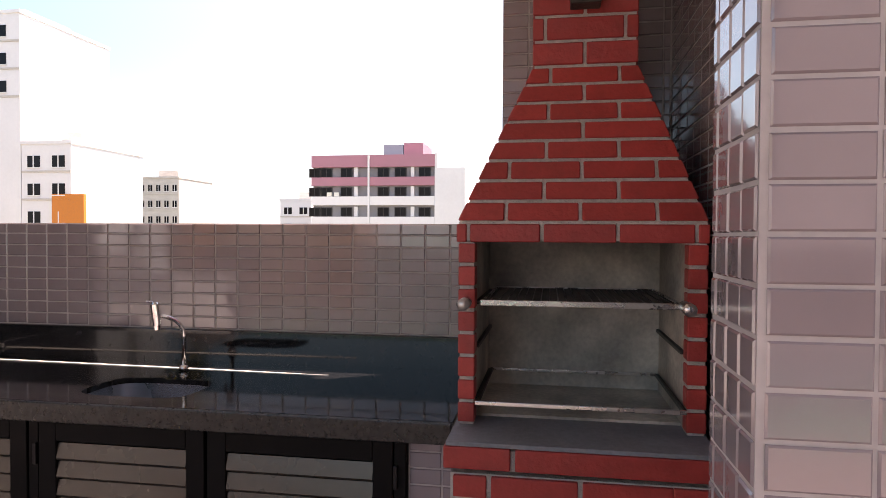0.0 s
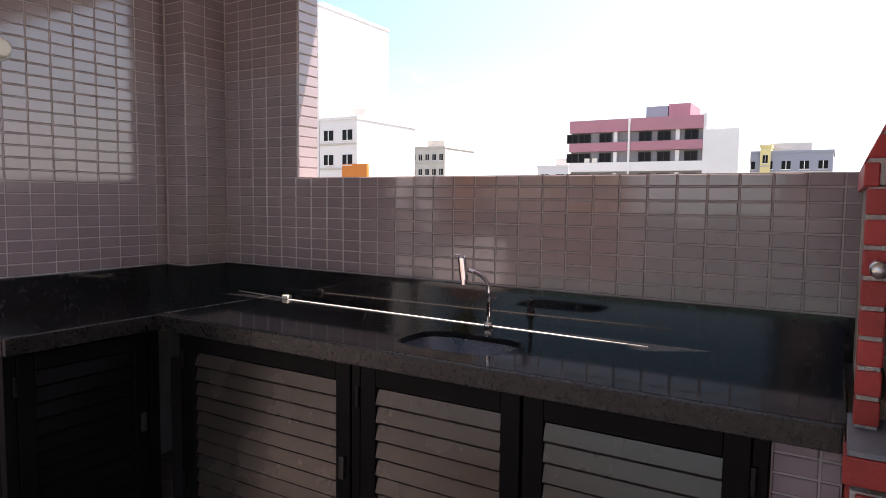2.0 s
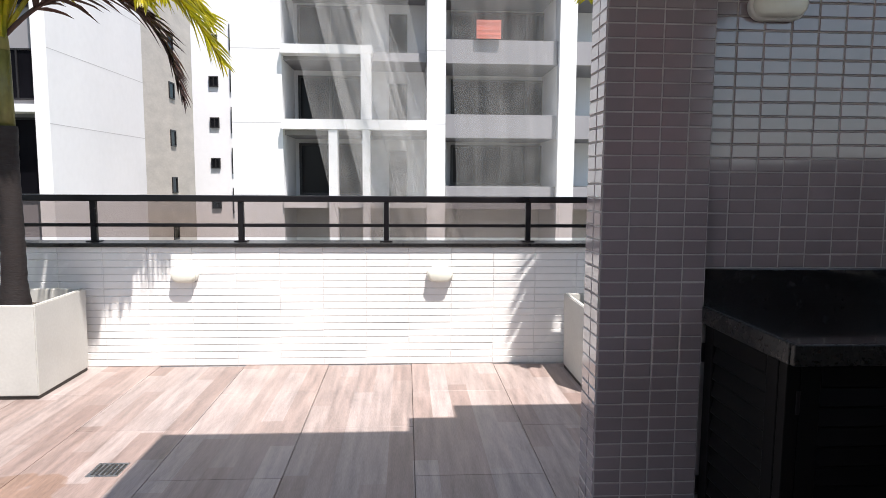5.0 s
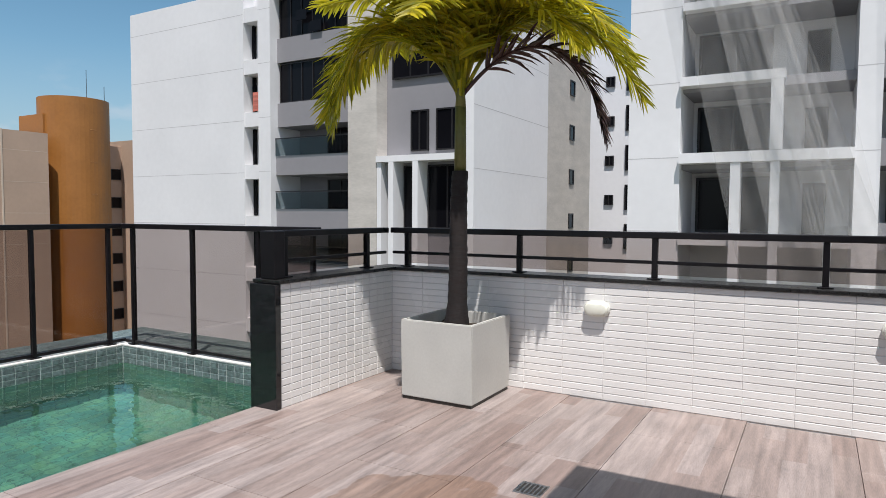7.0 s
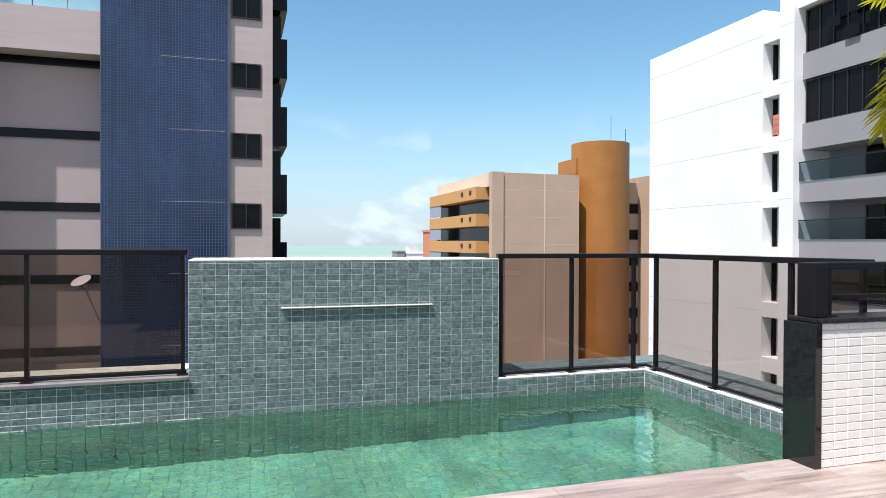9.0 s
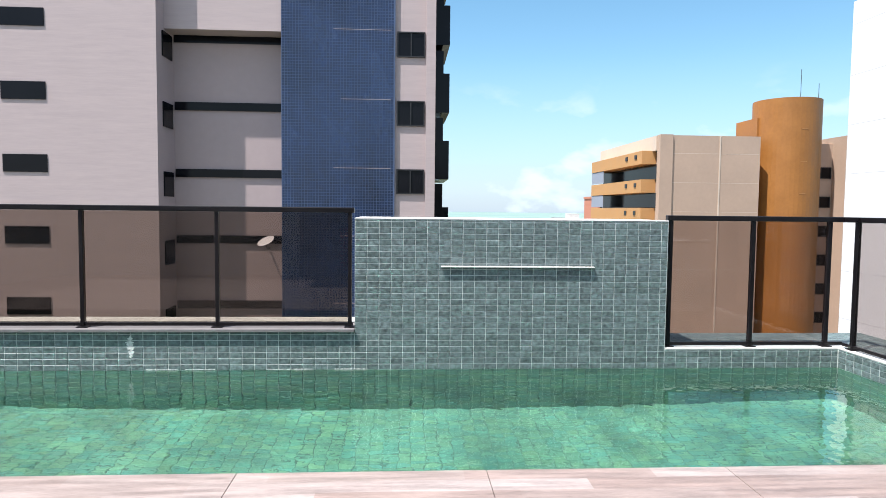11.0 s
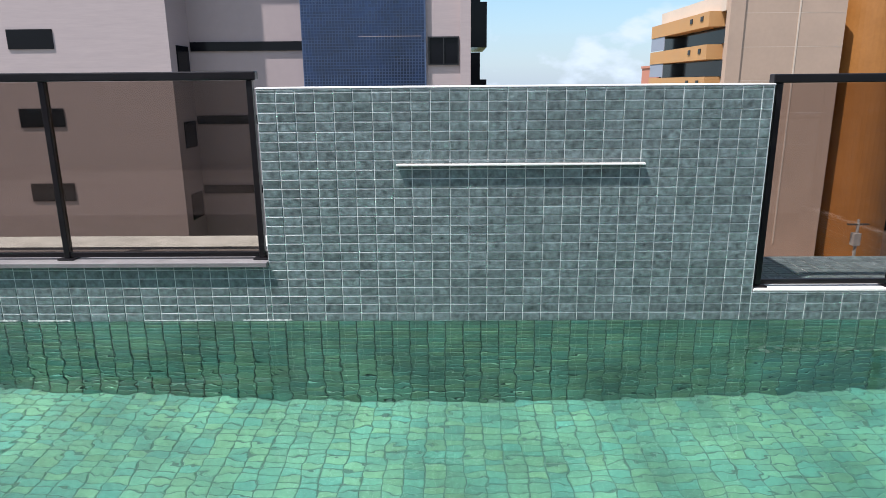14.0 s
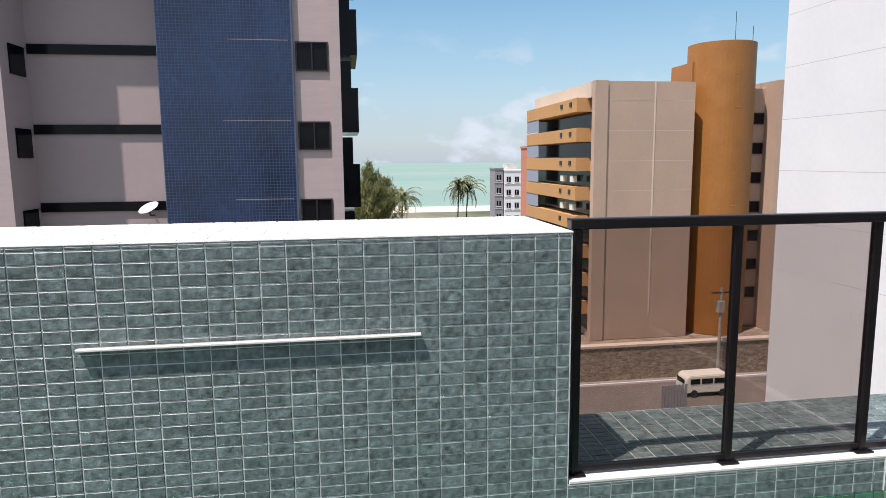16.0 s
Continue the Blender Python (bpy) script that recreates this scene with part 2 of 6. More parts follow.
def floor_mat(name):
    """Wood-look porcelain: printed boards along y in pinkish greys and browns."""
    m = mat(name, (0.36, 0.27, 0.23), rough=0.42, vary=0.42, scale=3.0, bump=0.1, bscale=30, piece=0.08, stretch=(9, 0.8, 1))
    nt = m.node_tree
    geo = nt.nodes.new("ShaderNodeNewGeometry")
    sep = nt.nodes.new("ShaderNodeSeparateXYZ")
    nt.links.new(geo.outputs["Position"], sep.inputs["Vector"])
    ids = []
    for axis, size in (("X", 0.117), ("Y", 0.9)):
        d = nt.nodes.new("ShaderNodeMath")
        d.operation = "DIVIDE"
        d.inputs[1].default_value = size
        nt.links.new(sep.outputs[axis], d.inputs[0])
        ids.append(d)
    fx = nt.nodes.new("ShaderNodeMath")
    fx.operation = "FLOOR"
    nt.links.new(ids[0].outputs["Value"], fx.inputs[0])
    sh = nt.nodes.new("ShaderNodeMath")
    sh.operation = "MULTIPLY_ADD"
    sh.inputs[1].default_value = 0.37
    nt.links.new(fx.outputs["Value"], sh.inputs[0])
    nt.links.new(ids[1].outputs["Value"], sh.inputs[2])
    fy = nt.nodes.new("ShaderNodeMath")
    fy.operation = "FLOOR"
    nt.links.new(sh.outputs["Value"], fy.inputs[0])
    cmb = nt.nodes.new("ShaderNodeCombineXYZ")
    nt.links.new(fx.outputs["Value"], cmb.inputs["X"])
    nt.links.new(fy.outputs["Value"], cmb.inputs["Y"])
    wn = nt.nodes.new("ShaderNodeTexWhiteNoise")
    nt.links.new(cmb.outputs["Vector"], wn.inputs["Vector"])
    ramp = nt.nodes.new("ShaderNodeValToRGB")
    el = ramp.color_ramp.elements
    el[0].color, el[1].color = (0.245, 0.182, 0.16, 1), (0.345, 0.292, 0.274, 1)
    e = el.new(0.5)
    e.color = (0.298, 0.240, 0.218, 1)
    nt.links.new(wn.outputs["Value"], ramp.inputs["Fac"])
    # a wet stain that has crept along the joints by the drain
    dist = nt.nodes.new("ShaderNodeVectorMath")
    dist.operation = "DISTANCE"
    dist.inputs[1].default_value = (-1.85, 2.55, 0)
    nt.links.new(geo.outputs["Position"], dist.inputs[0])
    wob = nt.nodes.new("ShaderNodeTexNoise")
    wob.inputs["Scale"].default_value, wob.inputs["Detail"].default_value = 3.5, 4
    nt.links.new(geo.outputs["Position"], wob.inputs["Vector"])
    sm = nt.nodes.new("ShaderNodeMath")
    sm.operation = "MULTIPLY_ADD"
    sm.inputs[1].default_value = 0.7
    nt.links.new(wob.outputs["Fac"], sm.inputs[0])
    nt.links.new(dist.outputs["Value"], sm.inputs[2])
    wet = nt.nodes.new("ShaderNodeMapRange")
    wet.inputs["From Min"].default_value, wet.inputs["From Max"].default_value = 0.74, 0.72
    wet.inputs["To Max"].default_value = 0.55
    nt.links.new(sm.outputs["Value"], wet.inputs["Value"])
    dark = nt.nodes.new("ShaderNodeMix")
    dark.data_type = "RGBA"
    dark.inputs["B"].default_value = (0.20, 0.115, 0.07, 1)
    nt.links.new(wet.outputs["Result"], dark.inputs["Factor"])
    nt.links.new(ramp.outputs["Color"], dark.inputs["A"])
    hsv = [n for n in nt.nodes if n.bl_idname == "ShaderNodeHueSaturation"][0]
    nt.links.new(dark.outputs["Result"], hsv.inputs["Color"])
    return m


M_GROUT_D = mat("grey grout", (0.36, 0.36, 0.35), rough=0.9, vary=0.2, scale=9)
M_GROUT_P = mat("pale green grout", (0.60, 0.635, 0.61), rough=0.9, vary=0.2, scale=7)
M_GROUT_G = mat("dark green grout", (0.03, 0.075, 0.055), rough=0.9, vary=0.2, scale=9)
M_GROUT_W = mat("white grout", (0.60, 0.59, 0.58), rough=0.9, vary=0.06)
M_GROUT_B = mat("taupe grout", (0.42, 0.38, 0.37), rough=0.85, vary=0.15, scale=9)
M_POOL = mat("grey green pool tile", (0.113, 0.156, 0.151), rough=0.42, vary=0.62, scale=30, bump=0.4, bscale=42, piece=0.17, tint=(0.136, 0.179, 0.178))
M_BASIN = mat("green basin tile", (0.038, 0.130, 0.101), rough=0.5, vary=0.45, scale=2.2, bump=0.1, bscale=40, piece=0.14, tint=(0.070, 0.150, 0.085))
M_WTILE = mat("white glazed tile", (0.80, 0.79, 0.77), rough=0.25, vary=0.04, scale=3, bump=0.02, bscale=20, piece=0.02)
M_BTILE = mat("taupe glazed tile", (0.262, 0.217, 0.229), rough=0.11, vary=0.08, scale=3, bump=0.05, bscale=14, piece=0.06, spec=0.9, coat=0.5)
M_GRANITE = mat("black granite", (0.012, 0.012, 0.013), rough=0.08, vary=0.8, scale=40, bump=0.0, bscale=220, spec=0.6)
M_GRANITE_R = mat("rough black granite", (0.009, 0.0085, 0.008), rough=0.3, vary=0.8, scale=90, bump=0.1, bscale=260, tint=(0.02, 0.019, 0.018))
M_SLATE = mat("grey slate slab", (0.19, 0.20, 0.225), rough=0.6, vary=0.3, scale=8, bump=0.2)
M_BRICK = mat("red painted brick", (0.40, 0.042, 0.034), rough=0.45, vary=0.16, scale=18, bump=0.3, bscale=70, piece=0.13)
M_MORTAR = mat("grey mortar", (0.47, 0.445, 0.41), rough=0.95, vary=0.2, scale=40, bump=0.6, bscale=120)
M_REFRACT = mat("sooty firebox lining", (0.56, 0.53, 0.46), rough=0.7, vary=0.4, scale=5, bump=0.2, bscale=60, tint=(0.2, 0.2, 0.18))
M_STEEL = mat("brushed steel", (0.62, 0.61, 0.59), rough=0.28, metal=1.0, vary=0.12, scale=20, bump=0.05, bscale=200)
M_SINK = mat("polished stainless bowl", (0.46, 0.49, 0.54), rough=0.26, metal=1.0, vary=0.06, scale=4, bump=0.0)
M_CHROME = mat("chrome", (0.8, 0.8, 0.8), rough=0.07, metal=1.0, vary=0.04, bump=0.0)
M_IRON = mat("dark iron", (0.06, 0.055, 0.05), rough=0.5, metal=0.6, vary=0.3, bump=0.2)
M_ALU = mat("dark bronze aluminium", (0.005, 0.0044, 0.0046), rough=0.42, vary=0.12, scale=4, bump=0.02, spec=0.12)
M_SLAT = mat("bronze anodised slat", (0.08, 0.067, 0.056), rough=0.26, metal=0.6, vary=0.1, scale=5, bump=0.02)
M_RAIL = mat("black painted aluminium", (0.0062, 0.005, 0.0062), rough=0.34, vary=0.2, scale=5, bump=0.02, spec=0.35)
M_GLASS = glass_mat("bronze tinted glass", (0.73, 0.685, 0.67))
M_GLASS_D = glass_mat("dark bronze glass", (0.60, 0.55, 0.51))
M_WHITE = mat("white stone coping", (0.74, 0.72, 0.68), rough=0.6, vary=0.1, scale=12, bump=0.15)
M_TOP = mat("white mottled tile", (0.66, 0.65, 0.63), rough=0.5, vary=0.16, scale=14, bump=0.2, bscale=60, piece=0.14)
M_LIME = mat("white lime crust", (0.62, 0.64, 0.62), rough=0.9, vary=0.3, scale=40, bump=0.4, bscale=120)
M_PLASTER = mat("white painted plaster", (0.72, 0.71, 0.69), rough=0.8, vary=0.05, scale=1.2, bump=0.1, bscale=40)
M_PLANTER = mat("pale grey cement", (0.51, 0.505, 0.47), rough=0.75, vary=0.1, scale=3, bump=0.04, bscale=60)
M_SOIL = mat("dark soil", (0.045, 0.032, 0.022), rough=0.95, vary=0.5, scale=30, bump=0.8, bscale=60)
M_TRUNK = mat("dark brown palm bark", (0.016, 0.011, 0.010), rough=0.8, vary=0.5, scale=12, bump=0.3, bscale=40, stretch=(1, 1, 4))
M_SHAFT = mat("green crown shaft", (0.16, 0.15, 0.04), rough=0.5, vary=0.35, scale=8, bump=0.2, stretch=(1, 1, 0.4))
M_LEAF = mat("yellow green palm leaf", (0.15, 0.175, 0.011), rough=0.36, vary=0.3, scale=3, bump=0.0, piece=0.5, tint=(0.66, 0.52, 0.018))
# thin leaves let some sunlight through
nt_l = M_LEAF.node_tree
l_tr = nt_l.nodes.new("ShaderNodeBsdfTranslucent")
l_tr.inputs["Color"].default_value = (0.58, 0.55, 0.025, 1)
l_mix = nt_l.nodes.new("ShaderNodeMixShader")
l_mix.inputs["Fac"].default_value = 0.42
l_out = [n for n in nt_l.nodes if n.bl_idname == "ShaderNodeOutputMaterial"][0]
nt_l.links.new(nt_l.nodes["Principled BSDF"].outputs["BSDF"], l_mix.inputs[1])
nt_l.links.new(l_tr.outputs["BSDF"], l_mix.inputs[2])
nt_l.links.new(l_mix.outputs["Shader"], l_out.inputs["Surface"])
M_DEAD = mat("dry dark palm leaf", (0.07, 0.03, 0.025), rough=0.7, vary=0.3, scale=3, bump=0.0, piece=0.3)
M_LAMP = mat("white lamp plastic", (0.75, 0.75, 0.68), rough=0.35, vary=0.04, bump=0.0)
M_OPAL = mat("opal lamp cover", (0.8, 0.8, 0.7), rough=0.2, vary=0.05, scale=10, bump=0.05)
M_WATER = water_mat("pool water", (0.70, 0.95, 0.94), 8.5, 0.18)
M_FLOOR = floor_mat("wood look porcelain")
M_JOINT = mat("floor joint", (0.22, 0.18, 0.16), rough=0.9)
# far buildings
M_BW = mat("white facade paint", (0.74, 0.74, 0.75), rough=0.75, vary=0.05, scale=0.25, bump=0.05, bscale=3)
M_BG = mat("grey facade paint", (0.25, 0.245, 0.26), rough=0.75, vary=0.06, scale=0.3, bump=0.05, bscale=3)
M_BJ = mat("pale facade joint", (0.50, 0.49, 0.50), rough=0.85, vary=0.06, bump=0.0)
M_BSTONE = mat("beige stone facade", (0.52, 0.49, 0.45), rough=0.7, vary=0.16, scale=0.6, bump=0.05, bscale=4, stretch=(1, 1, 3))
M_BPINK = mat("pinkish grey facade tile", (0.405, 0.33, 0.325), rough=0.65, vary=0.07, scale=0.5, bump=0.1, bscale=2, stretch=(1, 1, 12))
M_BPINK2 = mat("pink facade render", (0.365, 0.292, 0.29), rough=0.7, vary=0.06, scale=0.5, bump=0.05, bscale=3)
M_BLUE = mat("blue grey mosaic joints", (0.062, 0.092, 0.165), rough=0.6, vary=0.35, scale=0.45, bump=0.1, bscale=4)
M_TAN = mat("tan facade render", (0.46, 0.335, 0.25), rough=0.75, vary=0.07, scale=0.4, bump=0.05, bscale=3)
M_TANL = mat("cream facade render", (0.60, 0.50, 0.40), rough=0.75, vary=0.06, scale=0.4, bump=0.05, bscale=3)
M_ORANGE = mat("ochre tile cladding", (0.32, 0.132, 0.028), rough=0.5, vary=0.14, scale=0.5, bump=0.05, bscale=4)
M_OCHRE = mat("ochre balcony paint", (0.50, 0.265, 0.10), rough=0.7, vary=0.08, scale=0.5, bump=0.05)
M_WINDOW = mat("dark window glass", (0.006, 0.006, 0.008), rough=0.12, vary=0.3, scale=0.5, bump=0.0, spec=0.14)
M_DARK = mat("dark window frame", (0.011, 0.010, 0.011), rough=0.45, vary=0.1, bump=0.0)
M_ROOMW = mat("room wall in shade", (0.30, 0.27, 0.24), rough=0.9, vary=0.1, scale=1)
M_BAL = glass_mat("green balcony glass", (0.55, 0.62, 0.64))
M_NET = net_mat("white safety net", (0.80, 0.79, 0.77), 0.17)
# balustrade glass: the reflected sky is put in as an opaque pale blue
M_SKYGLASS = mat("glass with sky reflection as pale blue", (0.30, 0.50, 0.60), rough=0.12, vary=0.1, scale=0.5, bump=0.0)
M_PINK = mat("magenta pink facade", (0.42, 0.19, 0.24), rough=0.7, vary=0.06, scale=0.4, bump=0.05)
M_BBLUE = mat("grey blue facade", (0.27, 0.30, 0.36), rough=0.7, vary=0.06, bump=0.03)
M_YELLOW = mat("yellow facade", (0.72, 0.63, 0.30), rough=0.7, vary=0.06, bump=0.03)
M_SALMON = mat("salmon brick facade", (0.50, 0.20, 0.13), rough=0.75, vary=0.1, bump=0.05)
M_SIGN = mat("orange sheet", (0.62, 0.20, 0.03), rough=0.6, vary=0.08, bump=0.03)
M_CLOTH = mat("striped red cloth", (0.52, 0.16, 0.12), rough=0.9, vary=0.5, scale=2.0, bump=0.0, stretch=(0.1, 0.1, 5))
M_ASPHALT = mat("asphalt", (0.15, 0.125, 0.105), rough=0.9, vary=0.25, scale=0.4, bump=0.2, bscale=8)
M_PAVE = mat("concrete pavement", (0.30, 0.28, 0.25), rough=0.9, vary=0.2, scale=0.5, bump=0.1, bscale=6)
M_GROUND = mat("town ground", (0.20, 0.18, 0.14), rough=0.95, vary=0.4, scale=0.05, bump=0.1, bscale=2, tint=(0.09, 0.11, 0.05))
M_SAND = mat("beach sand", (0.68, 0.60, 0.47), rough=0.95, vary=0.1, scale=0.1, bump=0.1)
M_SEA = mat("green sea", (0.20, 0.31, 0.245), rough=0.35, vary=0.14, scale=0.004, bump=0.25, bscale=0.4, tint=(0.27, 0.345, 0.26), stretch=(1, 0.25, 1))
M_STONE = mat("dark rubble stone", (0.22, 0.17, 0.125), rough=0.9, vary=0.5, scale=2.5, bump=0.5, bscale=5, stretch=(1, 1, 3), tint=(0.36, 0.29, 0.22))
M_FOL = mat("dark green foliage", (0.055, 0.085, 0.03), rough=0.7, vary=0.4, scale=0.6, bump=0.0, piece=0.4, tint=(0.10, 0.11, 0.035))
M_FEATHER = mat("olive casuarina needles", (0.15, 0.18, 0.055), rough=0.75, vary=0.4, scale=0.6, bump=0.0, piece=0.35, tint=(0.24, 0.22, 0.09))
M_COCO = mat("coconut palm leaf", (0.055, 0.08, 0.028), rough=0.5, vary=0.4, scale=0.6, bump=0.0, piece=0.5, tint=(0.16, 0.15, 0.06))
M_VAN = mat("cream van paint", (0.74, 0.71, 0.62), rough=0.3, vary=0.04, bump=0.0)
M_TYRE = mat("black rubber", (0.02, 0.02, 0.02), rough=0.8, bump=0.1)


# ---- helpers for shapes ----
def mesh_of(name, verts, faces, material, smooth=False):
    me = bpy.data.meshes.new(name)
    me.from_pydata(verts, [], faces)
    if material:
        me.materials.append(material)
    if smooth:
        me.polygons.foreach_set("use_smooth", [True] * len(me.polygons))
    me.update()
    return me


def box(bm, x0, x1, y0, y1, z0, z1, bevel=0.0):
    c = ((x0 + x1) / 2, (y0 + y1) / 2, (z0 + z1) / 2)
    made = bmesh.ops.create_cube(bm, size=1, matrix=Matrix.LocRotScale(c, None, (abs(x1 - x0), abs(y1 - y0), abs(z1 - z0))))
    if bevel:
        edges = {e for v in made["verts"] for e in v.link_edges}
        bmesh.ops.bevel(bm, geom=list(edges), offset=bevel, segments=2, affect="EDGES", profile=0.5)
    return made["verts"]


def cyl(bm, p, q, r, r2=None, seg=12, caps=True):
    p, q = Vector(p), Vector(q)
    m = Matrix.Translation((p + q) / 2) @ (q - p).to_track_quat("Z", "Y").to_matrix().to_4x4()
    return bmesh.ops.create_cone(bm, cap_ends=caps, segments=seg, radius1=r, radius2=r if r2 is None else r2, depth=(q - p).length, matrix=m)["verts"]


def tube(bm, pts, r, seg=10):
    """A bent tube through points."""
    rings = []
    pts = [Vector(p) for p in pts]
    for i, p in enumerate(pts):
        d = (pts[min(i + 1, len(pts) - 1)] - pts[max(i - 1, 0)]).normalized()
        q = d.to_track_quat("Z", "Y")
        rings.append([bm.verts.new(p + q @ Vector((r * math.cos(a), r * math.sin(a), 0))) for a in (2 * math.pi * k / seg for k in range(seg))])
    for a, b in zip(rings, rings[1:]):
        for k in range(seg):
            bm.faces.new((a[k], a[(k + 1) % seg], b[(k + 1) % seg], b[k]))
    bm.faces.new(rings[0][::-1])
    bm.faces.new(rings[-1])


def part(name, bm, material, parent=None, label="", smooth=False):
    """Links a bmesh as one mesh object, under a thing or a part."""
    me = bpy.data.meshes.new(name)
    bmesh.ops.recalc_face_normals(bm, faces=bm.faces)
    bm.to_mesh(me)
    bm.free()
    me.materials.append(material)
    if smooth:
        me.polygons.foreach_set("use_smooth", [True] * len(me.polygons))
    ob = new(name, me)
    if parent:
        ob.parent = parent
        if parent.type == "EMPTY":
            ob.matrix_parent_inverse = parent.matrix_basis.inverted()
    if label:
        ob["label"] = label
    return ob


def bpart(name, dims, material, parent=None, label="", bevel=0.0):
    bm = bmesh.new()
    box(bm, *dims, bevel)
    return part(name, bm, material, parent, label)


def thing(name, at, label, category, group="", kind=""):
    ob = new(name)
    ob.location = at
    ob.empty_display_size = 0.1
    bpy.context.view_layer.update()
    return tagged(ob, label, category, group, kind)


def structure(name, dims, material, label, bevel=0.0):
    """One piece of the setting, made of one or more boxes."""
    bm = bmesh.new()
    for d in dims if isinstance(dims[0], (tuple, list)) else [dims]:
        box(bm, *d, bevel)
    return tagged(part(name, bm, material), label, "", "", "structure")


TILES = {}


def tile_mesh(w, h, d, material):
    """One tile lying in x-z with its face towards -y, edges eased."""
    key = (round(w, 4), round(h, 4), d, material.name)
    if key not in TILES:
        e = min(0.003, d * 0.8)
        v = [(0, 0, 0), (w, 0, 0), (w, 0, h), (0, 0, h)]
        v += [(0, -d + e, 0), (w, -d + e, 0), (w, -d + e, h), (0, -d + e, h)]
        v += [(e, -d, e), (w - e, -d, e), (w - e, -d, h - e), (e, -d, h - e)]
        f = [(8, 9, 10, 11)]
        for k in range(4):
            n = (k + 1) % 4
            f += [(k, n, 4 + n, 4 + k), (4 + k, 4 + n, 8 + n, 8 + k)]
        TILES[key] = mesh_of("tile", v, f, material)
    return TILES[key]


LATE = []


def tiles(owner, origin, turn, cells, depth, material, joint=0.004, singles=300, near=None):
    """Tiles on a wall: cells of (u, v, w, h) in its plane; turn: degrees about z that bring the face from -y; or a matrix."""
    LATE.append((owner, origin, turn, cells, depth, material, joint, singles, near))


def lay_tiles(owner, origin, turn, cells, depth, material, joint, singles, near):
    m = turn if isinstance(turn, Matrix) else Matrix.Rotation(radians(turn), 4, "Z")
    m = Matrix.Translation(origin) @ m
    rnd = random.Random(len(cells))
    if near:
        cells = sorted(cells, key=lambda c: (c[0] - near[0]) ** 2 + (c[1] - near[1]) ** 2)
    ju, joint = joint if isinstance(joint, tuple) else (joint, joint)
    j, k_u = joint / 2, ju / 2
    for u, v, w, h in cells[:singles]:
        ob = new("tile", tile_mesh(w - ju, h - joint, depth, material))
        ob.parent = owner
        ob.matrix_basis = m @ Matrix.Translation((u + k_u + rnd.uniform(-0.0007, 0.0007), rnd.uniform(-0.0006, 0.0006), v + j + rnd.uniform(-0.0007, 0.0007))) @ Matrix.Rotation(rnd.uniform(-0.004, 0.004), 4, "X") @ Matrix.Rotation(rnd.uniform(-0.004, 0.004), 4, "Z")
    rest = cells[singles:]
    if rest:
        vs, fs = [], []
        for u, v, w, h in rest:
            src = tile_mesh(w - ju, h - joint, depth, material)
            k = len(vs)
            tm = m @ Matrix.Translation((u + k_u + rnd.uniform(-0.0007, 0.0007), rnd.uniform(-0.0006, 0.0006), v + j + rnd.uniform(-0.0007, 0.0007))) @ Matrix.Rotation(rnd.uniform(-0.004, 0.004), 4, "X") @ Matrix.Rotation(rnd.uniform(-0.004, 0.004), 4, "Z")
            vs += [tuple(tm @ p.co) for p in src.vertices]
            fs += [tuple(k + i for i in p.vertices) for p in src.polygons]
        ob = new("tiles", mesh_of("tiles", vs, fs, material))
        ob.parent = owner
        ob["kind"] = "stuff"


def grid(u0, u1, v0, v1, w, h, hole=None, u_first=None, v_first=None):
    """Cells of a straight-joint tile grid, cut at the borders; hole(u, v) leaves cells out."""
    out = []
    us, vs = [u0], [v0]
    x = u_first if u_first is not None else u0 + w
    while x < u1 - 0.012:
        us.append(x)
        x += w
    us.append(u1)
    y = v_first if v_first is not None else v0 + h
    while y < v1 - 0.008:
        vs.append(y)
        y += h
    vs.append(v1)
    for a, b in zip(us, us[1:]):
        for c, d in zip(vs, vs[1:]):
            if not (hole and hole((a + b) / 2, (c + d) / 2)):
                out.append((a, c, b - a, d - c))
    return out


# ---- terrace and kitchen structure ----
FLOOR_Z = 0.0
WATER_Z = -0.117
BASIN_Z = -1.18
WX = 2.231          # inner face of the window wall
LY = 2.385          # face of the lamp wall
PX = -6.04          # face of the pool's far wall
EDGE = -3.63        # pool's near edge
PY = 3.95           # pool's end wall
AY = 4.66           # face of the white parapet
SIDE = -3.43        # face of the short return wall

floor = structure("floor", [(EDGE, 2.45, -6.0, AY + 0.3, -0.3, -0.012)], M_JOINT, "pinkish wood-look porcelain terrace floor with thin joints")
tw, tl = 0.585, 1.17
cells = []
n = 0
x = EDGE + 0.01
while x < 2.40:
    x1 = min(x + tw, 2.40)
    y = -5.9 + (0.0 if n % 2 else 0.585)
    while y < AY - 0.05:
        cells.append((x, y, x1 - x, min(tl, AY - y)))
        y += tl
    if n % 2 == 0:
        cells.append((x, -5.9, x1 - x, 0.585))
    x += tw
    n += 1
FLOOR_CELLS = cells

